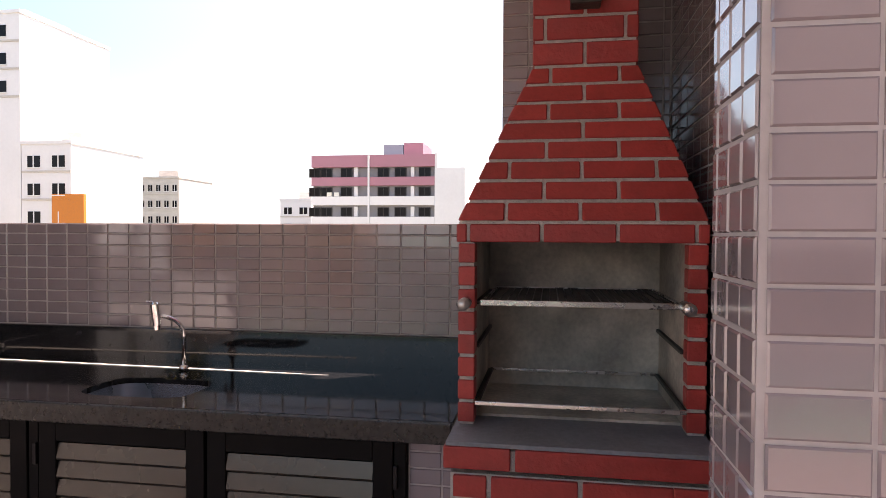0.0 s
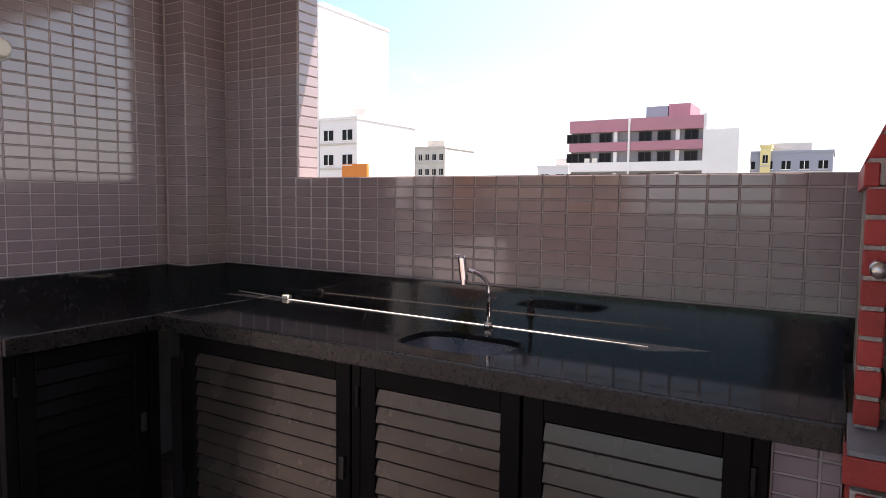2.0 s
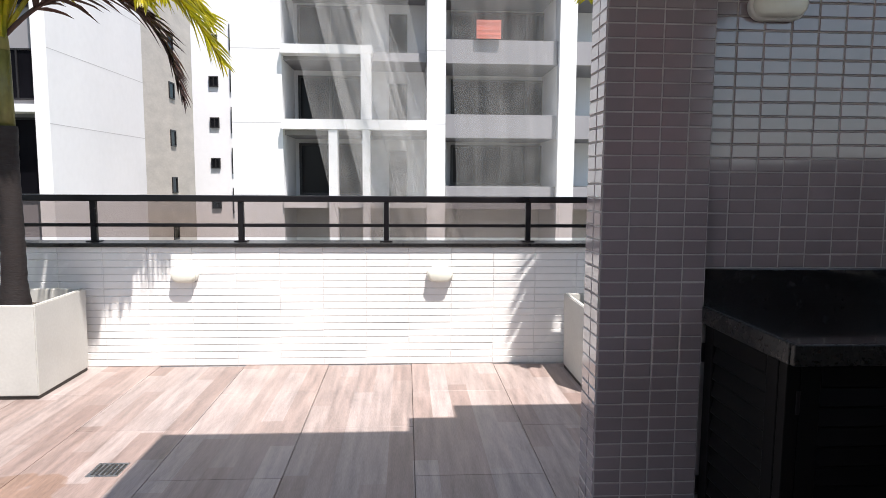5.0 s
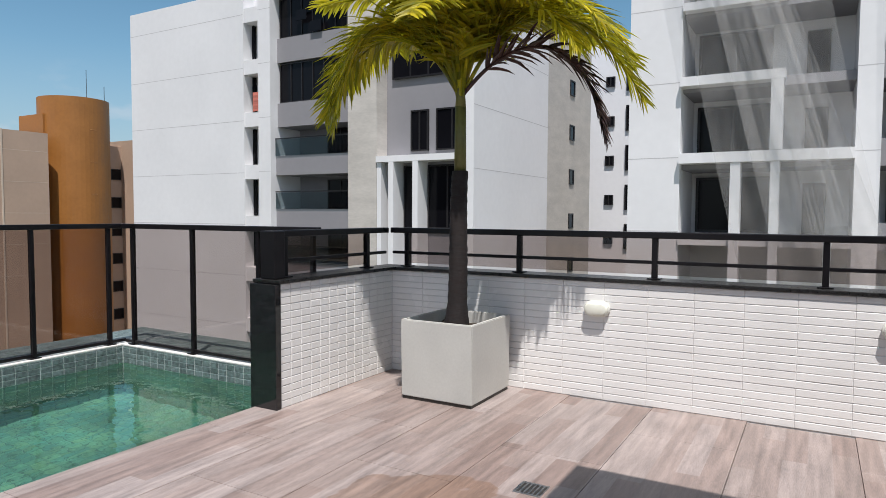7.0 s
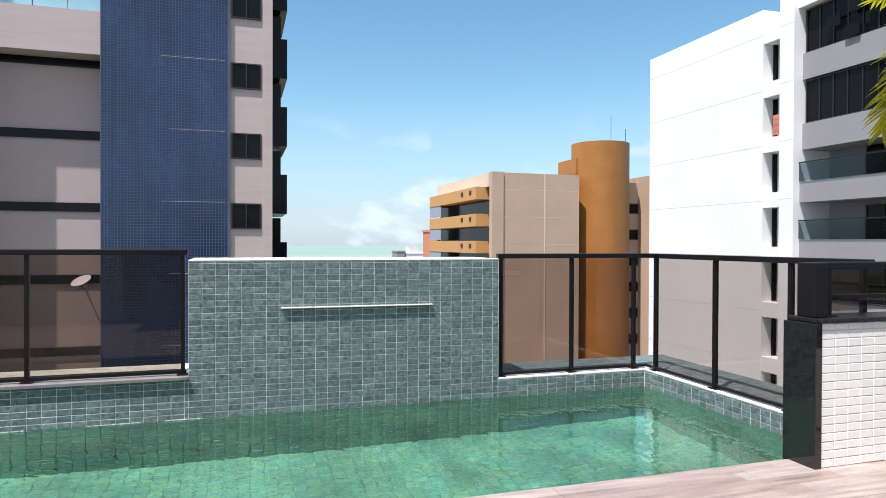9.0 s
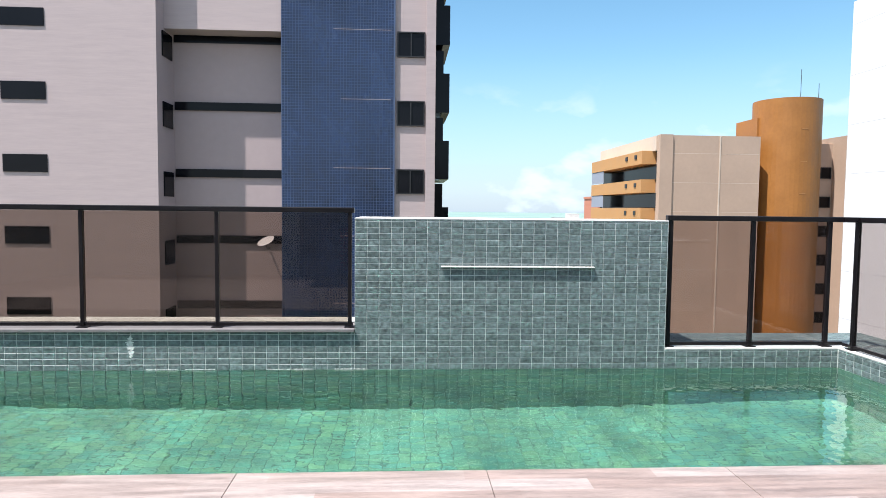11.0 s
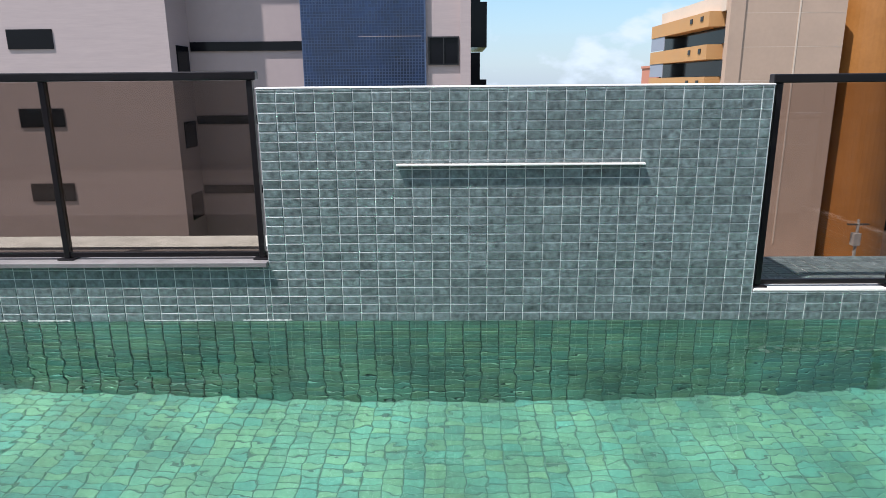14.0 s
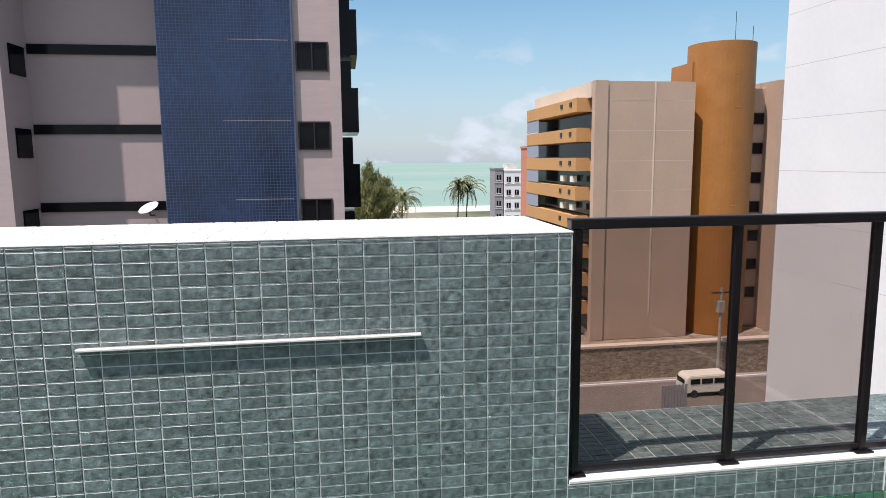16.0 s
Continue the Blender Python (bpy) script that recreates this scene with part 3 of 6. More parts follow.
# pool basin
basin = structure("pool_basin", [
    (PX - 0.15, EDGE + 0.15, -6.1, PY + 0.15, BASIN_Z - 0.2, BASIN_Z),
    (EDGE, EDGE + 0.15, -6.1, PY, BASIN_Z, -0.02),
    (PX, EDGE, -6.1, -6.0, BASIN_Z, -0.02),
    (PX - 0.15, PX - 0.001, -6.1, PY + 0.15, BASIN_Z, WATER_Z),
    (PX, EDGE + 0.15, PY + 0.001, PY + 0.15, BASIN_Z, WATER_Z),
], M_GROUT_G, "green tiled swimming pool basin under clear water")
pool_wall = structure("wall_pool", [
    (PX - 0.75, PX, -0.27, 2.39, WATER_Z, 1.150),
    (PX - 0.75, PX, -6.1, -0.27, WATER_Z, 0.205),
    (PX - 0.75, PX, 2.39, PY + 0.75, WATER_Z, 0.045),
    (PX, -3.55, PY, PY + 0.75, WATER_Z, 0.045),
], M_GROUT_P, "grey-green tiled pool wall with pale joints")
water = tagged(new("water", mesh_of("water", [(PX, -6.0, WATER_Z), (EDGE, -6.0, WATER_Z), (EDGE, PY, WATER_Z), (PX, PY, WATER_Z)], [(0, 1, 2, 3)], M_WATER)), "clear green pool water with small ripples", "", "", "structure")
water.visible_shadow = False

T = 0.1
H5 = 0.05
# far wall above and below water, seen towards +x: turn 90 brings -y to +x, u runs along +y
tiles(pool_wall, (PX, 0, 0), 90, grid(-0.27, 2.386, WATER_Z, 1.150, T, H5, v_first=WATER_Z + H5), 0.0032, M_POOL, 0.0044, 300, (1.2, 0.6))
tiles(pool_wall, (PX, 0, 0), 90, grid(-4.2, -0.27, WATER_Z, 0.205, T, H5), 0.0032, M_POOL, 0.0044, 160, (-0.3, 0.1))
tiles(pool_wall, (PX, 0, 0), 90, grid(2.386, PY - 0.004, WATER_Z, 0.045, T, H5), 0.0032, M_POOL, 0.0044, 60)
tiles(basin, (PX, 0, 0), 90, grid(-6, PY - 0.004, BASIN_Z, WATER_Z, T, H5), 0.003, M_BASIN, 0.006, 300, (1.0, -0.2))
# end wall of the pool faces -y
tiles(pool_wall, (0, PY, 0), 0, grid(PX + 0.004, EDGE, WATER_Z, 0.045, T, H5), 0.0032, M_POOL, 0.0044, 96)
tiles(basin, (0, PY, 0), 0, grid(PX + 0.004, EDGE, BASIN_Z, WATER_Z, T, H5), 0.003, M_BASIN, 0.006, 0)
# near wall of the basin, faces -x
tiles(basin, (EDGE, 0, 0), -90, grid(-PY, 6.0, BASIN_Z, -0.02, T, H5 * 2), 0.003, M_BASIN, 0.006, 0)
UP = Matrix.Rotation(radians(-90), 4, "X")
tiles(basin, (0, 0, BASIN_Z), UP, grid(PX + 0.006, EDGE - 0.006, -6.0, PY - 0.006, H5, T), 0.003, M_BASIN, 0.006, 300, (PX + 0.5, 1.0))
# tiled ledge outside the glass
tiles(pool_wall, (0, 0, 0.045), UP, grid(PX - 0.745, PX - 0.1, 2.392, PY + 0.74, H5, T), 0.0032, M_POOL, 0.0044, 200, (PX - 0.2, 2.5))
tiles(pool_wall, (0, 0, 0.045), UP, grid(PX - 0.1, -3.6, PY + 0.1, PY + 0.74, T, H5), 0.0032, M_POOL, 0.0044, 0)
tiles(pool_wall, (0, 2.39, 0), 180, grid(-PX + 0.004, -PX + 0.745, 0.05, 1.150, T, H5), 0.0032, M_POOL, 0.0044, 0)

coping = structure("trim_pool_coping", [
    (PX - 0.095, PX + 0.002, 2.395, PY + 0.095, 0.046, 0.062),
    (PX + 0.004, -3.66, PY - 0.004, PY + 0.095, 0.046, 0.0625),
], M_WHITE, "white stone coping on the low pool edge", 0.004)
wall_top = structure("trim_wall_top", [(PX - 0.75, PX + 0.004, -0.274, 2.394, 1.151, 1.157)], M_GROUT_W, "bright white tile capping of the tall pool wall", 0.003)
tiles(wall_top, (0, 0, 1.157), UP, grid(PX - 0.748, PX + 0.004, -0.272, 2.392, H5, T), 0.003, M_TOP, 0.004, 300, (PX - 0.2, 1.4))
sill_low = structure("trim_low_sill", [(PX - 0.34, PX + 0.035, -6.0, -0.272, 0.206, 0.234)], mat("grey stone sill", (0.19, 0.178, 0.178), rough=0.5, vary=0.15, scale=10), "grey stone sill under the glass guard", 0.004)

# white parapet and its return
parapet = structure("wall_parapet", [
    (SIDE - 0.2, 2.45, AY, AY + 0.2, -0.3, 0.842),
    (-3.63, SIDE, 3.335, AY, -0.3, 0.842),
], M_GROUT_W, "low white tiled parapet wall around the terrace")
tiles(parapet, (0, AY, 0), 0, grid(SIDE, 2.40, 0.0, 0.842, 0.30, H5), 0.0045, M_WTILE, (0.0005, 0.0036), 300, (-1.3, 0.4))
tiles(parapet, (SIDE, 0, 0), 90, grid(3.335, AY - 0.006, 0.0, 0.842, 0.10, H5), 0.0045, M_WTILE, (0.003, 0.0036), 240)
structure("trim_parapet_coping", [
    (SIDE - 0.2, 2.45, AY - 0.025, AY + 0.22, 0.843, 0.868),
    (-3.655, SIDE + 0.022, 3.31, AY - 0.025, 0.843, 0.868),
], M_GRANITE_R, "dark granite coping on the parapet", 0.004)
structure("trim_pillar_cladding", [(-3.655, SIDE + 0.012, 3.285, 3.332, -0.02, 0.840)], M_GRANITE, "polished black granite cladding on the wall's end", 0.003)

# kitchen walls
WT = 0.14
window_wall = structure("wall_window", [
    (WX, WX + WT, -1.40, 2.60, -0.3, 1.440),
    (WX, WX + WT, 1.739, 2.60, 1.440, 2.70),
    (WX, WX + WT, -1.40, -0.653, 1.440, 2.70),
    # lintel with an unseen outer overhang, its depth set to bound the counter's sun strip
    (WX, WX + WT + 0.095, -0.653, 1.739, 2.62, 2.70),
], M_GROUT_B, "taupe tiled kitchen wall with a wide unglazed window opening")
lamp_wall = structure("wall_lamp", [(0.925, WX, LY + 0.03, LY + 0.16, -0.3, 2.70)], M_GROUT_B, "taupe glazed tile wall behind the counter")
pilaster = structure("wall_pilaster", [(1.983, WX - 0.001, 2.255, LY + 0.029, -0.3, 2.70)], M_GROUT_B, "tiled corner pilaster")
pillar = structure("wall_pillar", [(0.54, 0.925, LY - 0.025, LY + 0.16, -0.3, 2.70)], M_GROUT_B, "taupe tiled end pillar beside the terrace")
side_wall = structure("wall_side", [(0.52, WX, -1.42, -1.285, -0.3, 2.70)], M_GROUT_B, "taupe tiled side wall beside the barbecue")
near_pillar = structure("wall_near_pillar", [(0.345, 0.52, -1.75, -1.04, -0.3, 2.70)], M_GROUT_B, "lilac-grey tiled pillar")
ceiling = tagged(part("ceiling", (lambda b: (box(b, -0.675, 2.43, -2.4, 2.28, 2.701, 2.90), box(b, 0.85, 2.43, 2.281, 2.66, 2.701, 2.90), b)[2])(bmesh.new()), M_PLASTER), "white painted roof slab over the kitchen", "", "", "structure")
structure("wall_south", [(-3.63, 0.34, -6.2, -6.0, -0.3, 2.70), (0.34, 0.54, -6.2, -1.75, -0.3, 2.70)], M_PLASTER, "plain white wall closing the terrace")
structure("wall_east", [(2.45, 2.6, 2.6, AY + 0.22, -0.3, 0.868)], M_PLASTER, "plain white low wall closing the terrace")

# window wall faces -x: turn -90, u runs along -y
tiles(window_wall, (WX, 0, 0), -90, grid(-2.25, 0.62, 0.995, 1.440, T, H5), 0.003, M_BTILE, 0.005, 270)
tiles(window_wall, (WX, 0, 0), -90, grid(-2.25, -1.739, 1.440, 2.70, T, H5), 0.003, M_BTILE, 0.005, 130)
tiles(window_wall, (WX, 0, 0), -90, grid(0.653, 1.28, 0.0, 2.70, T, H5), 0.003, M_BTILE, 0.005, 0)
# jamb that catches the sun faces -y
tiles(window_wall, (0, 1.739, 0), 0, grid(WX, WX + WT, 1.44, 2.62, 0.14, H5), 0.005, M_BTILE, 0.004, 20)
tiles(lamp_wall, (0, LY + 0.03, 0), 0, grid(0.925, 1.983, 0.995, 2.70, T, H5), 0.003, M_BTILE, 0.005, 300, (1.4, 1.5))
tiles(pilaster, (0, 2.255, 0), 0, grid(1.983, WX - 0.002, 0.995, 2.70, 0.123, H5), 0.003, M_BTILE, 0.005, 70)
tiles(pilaster, (1.983, 0, 0), -90, grid(-2.40, -2.255, 0.995, 2.70, 0.145, H5), 0.003, M_BTILE, 0.005, 35)
tiles(pillar, (0, LY - 0.025, 0), 0, grid(0.54, 0.925, 0.0, 2.70, T, H5), 0.003, M_BTILE, 0.005, 220)
tiles(pillar, (0.54, 0, 0), -90, grid(-(LY + 0.16), -(LY - 0.025), 0.0, 2.70, T, H5), 0.003, M_BTILE, 0.005, 110)
tiles(side_wall, (0, -1.285, 0), 180, grid(-WX, -0.52, 0.0, 2.70, T, H5), 0.003, M_BTILE, 0.005, 0)
tiles(near_pillar, (0, -1.04, 0), 180, grid(-0.52, -0.345, 0.0, 2.70, H5, H5, u_first=-0.495), 0.003, M_BTILE, 0.005, 150)
tiles(near_pillar, (0.345, 0, 0), -90, grid(1.046, 1.74, 0.0, 2.70, T, H5), 0.003, M_BTILE, 0.005, 300, (1.1, 1.3))


# ---- railings ----
def rail_panel_run(name, label, posts, axis, fixed, z0, z1, top_from, top_to, mid=None, glass=True, post_w=0.032, low=True, pane=None):
    """Posts along one line with a top rail, a low rail and tinted panes."""
    run = thing(name, (fixed, posts[0], z0) if axis == "y" else (posts[0], fixed, z0), label, "railing")

    def d(a0, a1, w, b0, b1):
        return (fixed - w, fixed + w, a0, a1, b0, b1) if axis == "y" else (a0, a1, fixed - w, fixed + w, b0, b1)
    for p in posts:
        po = bpart("post", d(p - post_w / 2, p + post_w / 2, 0.02, z0 + 0.008, z1 - 0.045), M_RAIL, run, "", 0.003)
        bpart("foot_plate", d(p - 0.045, p + 0.045, 0.04, z0, z0 + 0.008), M_RAIL, po, "", 0.002)
    bpart("top_rail", d(top_from, top_to, 0.03, z1 - 0.045, z1), M_RAIL, run, "", 0.006)
    if mid:
        bpart("middle_rail", d(top_from + 0.01, top_to - 0.01, 0.012, mid - 0.012, mid + 0.012), M_RAIL, run, "", 0.003)
    if low:
        bpart("bottom_rail", d(top_from + 0.012, top_to - 0.012, 0.014, z0 + 0.012, z0 + 0.04), M_RAIL, run, "", 0.003)
    if glass:
        for a, b in zip(posts, posts[1:]):
            bpart("pane", d(a + post_w / 2 + 0.002, b - post_w / 2 - 0.002, 0.003, z0 + 0.041 if low else z0 + 0.03, z1 - 0.046), pane or M_GLASS, run, "bronze tinted glass pane").visible_shadow = False
    return run


rail_panel_run("glass_guard", "black aluminium glass guard on the low pool wall", [-5.8, -4.7, -3.6, -2.5, -1.41, -0.315], "y", PX - 0.06, 0.235, 1.243, -5.9, -0.277, pane=M_GLASS_D)
rail_panel_run("glass_guard", "black aluminium guard with bronze glass beside the pool wall", [2.435, 3.17, 3.86], "y", PX - 0.06, 0.063, 1.205, 2.396, 4.03)
rail_panel_run("glass_guard", "black aluminium guard with bronze glass along the pool's end", [-5.93, -5.10, -4.30, -3.72], "x", PY + 0.05, 0.063, 1.205, -6.065, -3.66)
rail_panel_run("parapet_railing", "black double-rail guard with tinted panes on the white parapet", [-3.34, -2.32, -1.31, -0.29, 0.73, 1.75, 2.40], "x", AY + 0.10, 0.869, 1.195, -3.50, 2.45, 0.985, low=False, post_w=0.038)
rail_panel_run("parapet_railing", "black double-rail guard on the short return wall", [3.49, 4.44], "y", -3.535, 0.869, 1.195, 3.43, 4.72, 0.985, low=False, post_w=0.038)
bpart("corner_post", (-3.60, -3.47, 3.33, 3.43, 0.869, 1.192), M_RAIL, None, "", 0.006)
tagged(bpy.data.objects["corner_post"], "stout black aluminium post on the parapet's end", "post")


# ---- pool wall details ----
blade = thing("water_blade", (PX, 0.449, 0.752), "pale metal waterfall blade set in the tiled wall", "water spout")
bpart("lip", (PX + 0.002, PX + 0.031, 0.449, 1.752, 0.752, 0.763), M_WHITE, blade, "", 0.003)
bpart("slot", (PX + 0.004, PX + 0.018, 0.455, 1.746, 0.7632, 0.767), M_STEEL, blade)


def lime(name, y0, y1, z0, z1, seed):
    """A crusted white lime deposit with a ragged outline, lying on the wall's tiles."""
    rnd = random.Random(seed)
    long_y = y1 - y0 > z1 - z0
    n = 26
    vs, fs = [], []
    for k in range(n + 1):
        f = k / n
        thin = 0.25 + 0.75 * rnd.random()
        for side in (-1, 1):
            if long_y:
                vs.append((PX + 0.0042, y0 + (y1 - y0) * f, (z0 + z1) / 2 + side * thin * (z1 - z0) / 2))
            else:
                vs.append((PX + 0.0042, (y0 + y1) / 2 + side * thin * math.sin(math.pi * (0.08 + 0.84 * f)) * (y1 - y0) / 2 + 0.006 * math.sin(7 * f), z0 + (z1 - z0) * f))
            vs.append((PX + 0.0005, vs[-1][1], vs[-1][2]))
    for k in range(n):
        a, b = 4 * k, 4 * k + 4
        fs += [(a, b, b + 2, a + 2), (a, a + 1, b + 1, b), (a + 2, b + 2, b + 3, a + 3)]
    ob = new(name, mesh_of(name, vs, fs, M_LIME))
    ob.parent = pool_wall
    ob["label"] = "white lime deposit"


lime("lime_deposit", -2.14, -2.06, -0.01, 0.18, 1)
for k, (a, b) in enumerate(((-1.98, -1.72), (-1.66, -1.42), (-1.0, -0.62), (-0.44, -0.16))):
    lime("lime_deposit", a, b, WATER_Z + 0.001, WATER_Z + 0.013, 5 + k)


# ---- planters and palms ----
def planter(at, w, d, h, label):
    p = thing("planter", at, label, "planter")
    x, y, z = at
    bm = bmesh.new()
    t = 0.03
    outer = [(-w / 2, -d / 2), (w / 2, -d / 2), (w / 2, d / 2), (-w / 2, d / 2)]
    k = 0.985
    lo = [bm.verts.new((x + a * k, y + b * k, z + 0.022)) for a, b in outer]
    hi = [bm.verts.new((x + a, y + b, z + h)) for a, b in outer]
    s = [(a - math.copysign(t, a), b - math.copysign(t, b)) for a, b in outer]
    hin = [bm.verts.new((x + a, y + b, z + h)) for a, b in s]
    lin = [bm.verts.new((x + a, y + b, z + h - 0.12)) for a, b in s]
    for i in range(4):
        j = (i + 1) % 4
        bm.faces.new((lo[i], lo[j], hi[j], hi[i]))
        bm.faces.new((hi[i], hi[j], hin[j], hin[i]))
        bm.faces.new((hin[i], hin[j], lin[j], lin[i]))
    bm.faces.new(lo[::-1])
    bmesh.ops.bevel(bm, geom=[e for e in bm.edges if not e.is_boundary], offset=0.006, segments=2, affect="EDGES")
    part("box", bm, M_PLANTER, p)
    bpart("base", (x - w / 2 * 0.96, x + w / 2 * 0.96, y - d / 2 * 0.96, y + d / 2 * 0.96, z, z + 0.022), M_IRON, p, "dark recessed base")
    bm = bmesh.new()
    bmesh.ops.create_grid(bm, x_segments=14, y_segments=14, size=0.5)
    for v in bm.verts:
        v.co = (x + v.co.x * (w - 2 * t - 0.002), y + v.co.y * (d - 2 * t - 0.002), z + h - 0.085 + 0.02 * noise.noise(v.co * 9))
    part("soil", bm, M_SOIL, p)
    return p


def frond(parent, base, yaw, rise, length, droop, material, seed, name="frond"):
    """An arching feather leaf: a tapered midrib and two rows of narrow hanging leaflets."""
    rnd = random.Random(seed)
    pts = []
    pitch = rise
    p = Vector(base)
    n = 22
    side = Vector((-math.sin(yaw), math.cos(yaw), 0))
    for i in range(n + 1):
        pts.append(p.copy())
        d = Vector((math.cos(yaw) * math.cos(pitch), math.sin(yaw) * math.cos(pitch), math.sin(pitch)))
        p = p + d * length / n
        pitch -= droop / n * (0.3 + 1.65 * max(0, 1 - abs(i / n - 0.42) / 0.42))
    bm = bmesh.new()
    for i in range(n):
        cyl(bm, pts[i], pts[i + 1], 0.013 * (1 - i / n) + 0.003, 0.013 * (1 - (i + 1) / n) + 0.003, 6, False)
    rib = part(name, bm, material, parent)
    vs, fs = [], []
    m = 60
    for k in range(m):
        f = 0.16 + 0.84 * k / (m - 1)
        i = min(int(f * n), n - 1)
        q = pts[i].lerp(pts[i + 1], f * n - i)
        d = (pts[i + 1] - pts[i]).normalized()
        up = d.cross(side).normalized()
        if up.z < 0:
            up = -up
        size = length * 0.285 * (math.sin(math.pi * min(1, 0.22 + 0.72 * f)) ** 0.7) * rnd.uniform(0.85, 1.1)
        for s in (-1, 1):
            out = (side * s * 0.95 + d * (0.5 + 0.4 * f) + up * rnd.uniform(-0.05, 0.5)).normalized()
            w = 0.0195 * rnd.uniform(0.8, 1.2)
            wide = out.cross(up).normalized()
            a = len(vs)
            prev = q.copy()
            way = out.copy()
            steps = 4
            for j in range(steps + 1):
                g = j / steps
                ww = w * (1 - g) ** 0.6 * (0.5 if j == 0 else 1)
                vs.extend([tuple(prev - wide * ww), tuple(prev + up * ww * 0.5), tuple(prev + wide * ww)])
                way = (way + Vector((0, 0, -1)) * (0.04 + 0.19 * rnd.random())).normalized()
                prev = prev + way * size / steps
            for j in range(steps):
                b = a + 3 * j
                fs.append((b, b + 1, b + 4, b + 3))
                fs.append((b + 1, b + 2, b + 5, b + 4))
    ob = new("leaflets", mesh_of("leaflets", vs, fs, material))
    ob.parent = rib
    return rib


def palm(at, height, leaves, label, seed):
    t = thing("palm_tree", at, label, "palm tree")
    rnd = random.Random(seed)
    bm = bmesh.new()
    x, y, z = at
    lean = (0.035, -0.01)
    pts = []
    n = 26
    prev = None
    for i in range(n + 1):
        f = i / n
        r = 0.072 - 0.016 * f + 0.02 * max(0, 0.15 - f) / 0.15 + (0.0035 if i % 2 else 0)
        c = Vector((x + lean[0] * f * f + 0.008 * math.sin(5 * f), y + lean[1] * f, z + height * f))
        ring = [bm.verts.new(c + Vector((r * math.cos(a), r * math.sin(a), 0))) for a in (2 * math.pi * k / 14 for k in range(14))]
        if prev:
            for k in range(14):
                bm.faces.new((prev[k], prev[(k + 1) % 14], ring[(k + 1) % 14], ring[k]))
        prev = ring
        top = c
    part("trunk", bm, M_TRUNK, t, "dark ringed trunk", True)
    bm = bmesh.new()
    cyl(bm, top - Vector((0, 0, 0.02)), top + Vector((0, 0, 0.45)), 0.044, 0.040, 14)
    cyl(bm, top + Vector((0, 0, 0.44)), top + Vector((0, 0, 0.66)), 0.040, 0.024, 14)
    part("crown_shaft", bm, M_SHAFT, t, "smooth green crown shaft", True)
    base = top + Vector((0, 0, 0.52))
    for k, (yaw, rise, length, droop, dead) in enumerate(leaves):
        frond(t, base + Vector((0.02 * math.cos(radians(yaw)), 0.02 * math.sin(radians(yaw)), rnd.uniform(0, 0.1))), radians(yaw), radians(rise), length, radians(droop), M_DEAD if dead else M_LEAF, seed * 50 + k)
    return t


planter((-2.60, 4.275, 0.0), 0.57, 0.62, 0.567, "pale grey square cement planter on the terrace")
planter((1.24, 4.24, 0.0), 0.57, 0.60, 0.53, "pale square cement planter beside the pillar")
LEAVES = [(-172, 60, 1.55, 128, 0), (-153, 66, 1.6, 158, 0), (-140, 72, 1.5, 160, 0), (-122, 78, 1.4, 92, 0), (-95, 82, 1.35, 72, 0), (-62, 84, 1.35, 66, 0), (-30, 78, 1.45, 86, 0),
          (-8, 66, 1.5, 112, 0), (24, 64, 1.75, 128, 0), (14, 48, 1.45, 128, 1), (38, 70, 1.7, 118, 0), (58, 72, 1.5, 96, 0), (82, 76, 1.45, 84, 0), (112, 80, 1.4, 76, 0), (146, 74, 1.45, 96, 0),
          (172, 70, 1.5, 118, 0), (-110, 86, 1.4, 58, 0), (-45, 86, 1.35, 58, 0), (20, 80, 1.5, 88, 0), (-14, 72, 1.35, 128, 0), (-80, 74, 1.2, 112, 0), (-165, 80, 1.5, 90, 0)]
palm((-2.60, 4.27, 0.50), 1.12, LEAVES, "potted palm with yellow-green fronds and one dry frond", 3)
palm((1.30, 4.24, 0.46), 1.35, [(a + 40, b, c * 0.72, d, 0) for a, b, c, d, e in LEAVES[3:14]], "potted palm with arching yellow-green fronds", 7)


# ---- lamps and drain ----
def bulkhead(at, w, h, turn, label):
    """Oval bulkhead lamp on a wall that faces -y before the turn."""
    lamp = thing("bulkhead_lamp", at, label, "wall lamp", "bulkhead lamps")

    def shell(wid, hei, d0, d1, dome):
        bm = bmesh.new()
        rings = []
        seg = 32
        r = hei / 2
        for k, (d, s) in enumerate(((d0, 1.0), (d1 * 0.7, 1.0), (d1 * 0.92, 0.92), (d1, 0.72))) if dome else enumerate(((d0, 1.0), (d1 * 0.8, 1.0), (d1, 0.95))):
            ring = []
            for i in range(seg):
                a = 2 * math.pi * i / seg
                cx = (wid / 2 - r) * (1 if math.cos(a) > 0 else -1)
                ring.append(bm.verts.new((at[0] + (cx + r * s * math.cos(a)), at[1] - d, at[2] + r * s * math.sin(a))))
            rings.append(ring)
        for a, b in zip(rings, rings[1:]):
            for i in range(seg):
                bm.faces.new((a[i], a[(i + 1) % seg], b[(i + 1) % seg], b[i]))
        bm.faces.new(rings[-1])
        return bm
    part("base", shell(w, h, 0.0, 0.024, False), M_LAMP, lamp, "", True)
    part("cover", shell(w * 0.9, h * 0.82, 0.023, 0.06, True), M_OPAL, lamp, "ribbed opal cover", True)
    return lamp


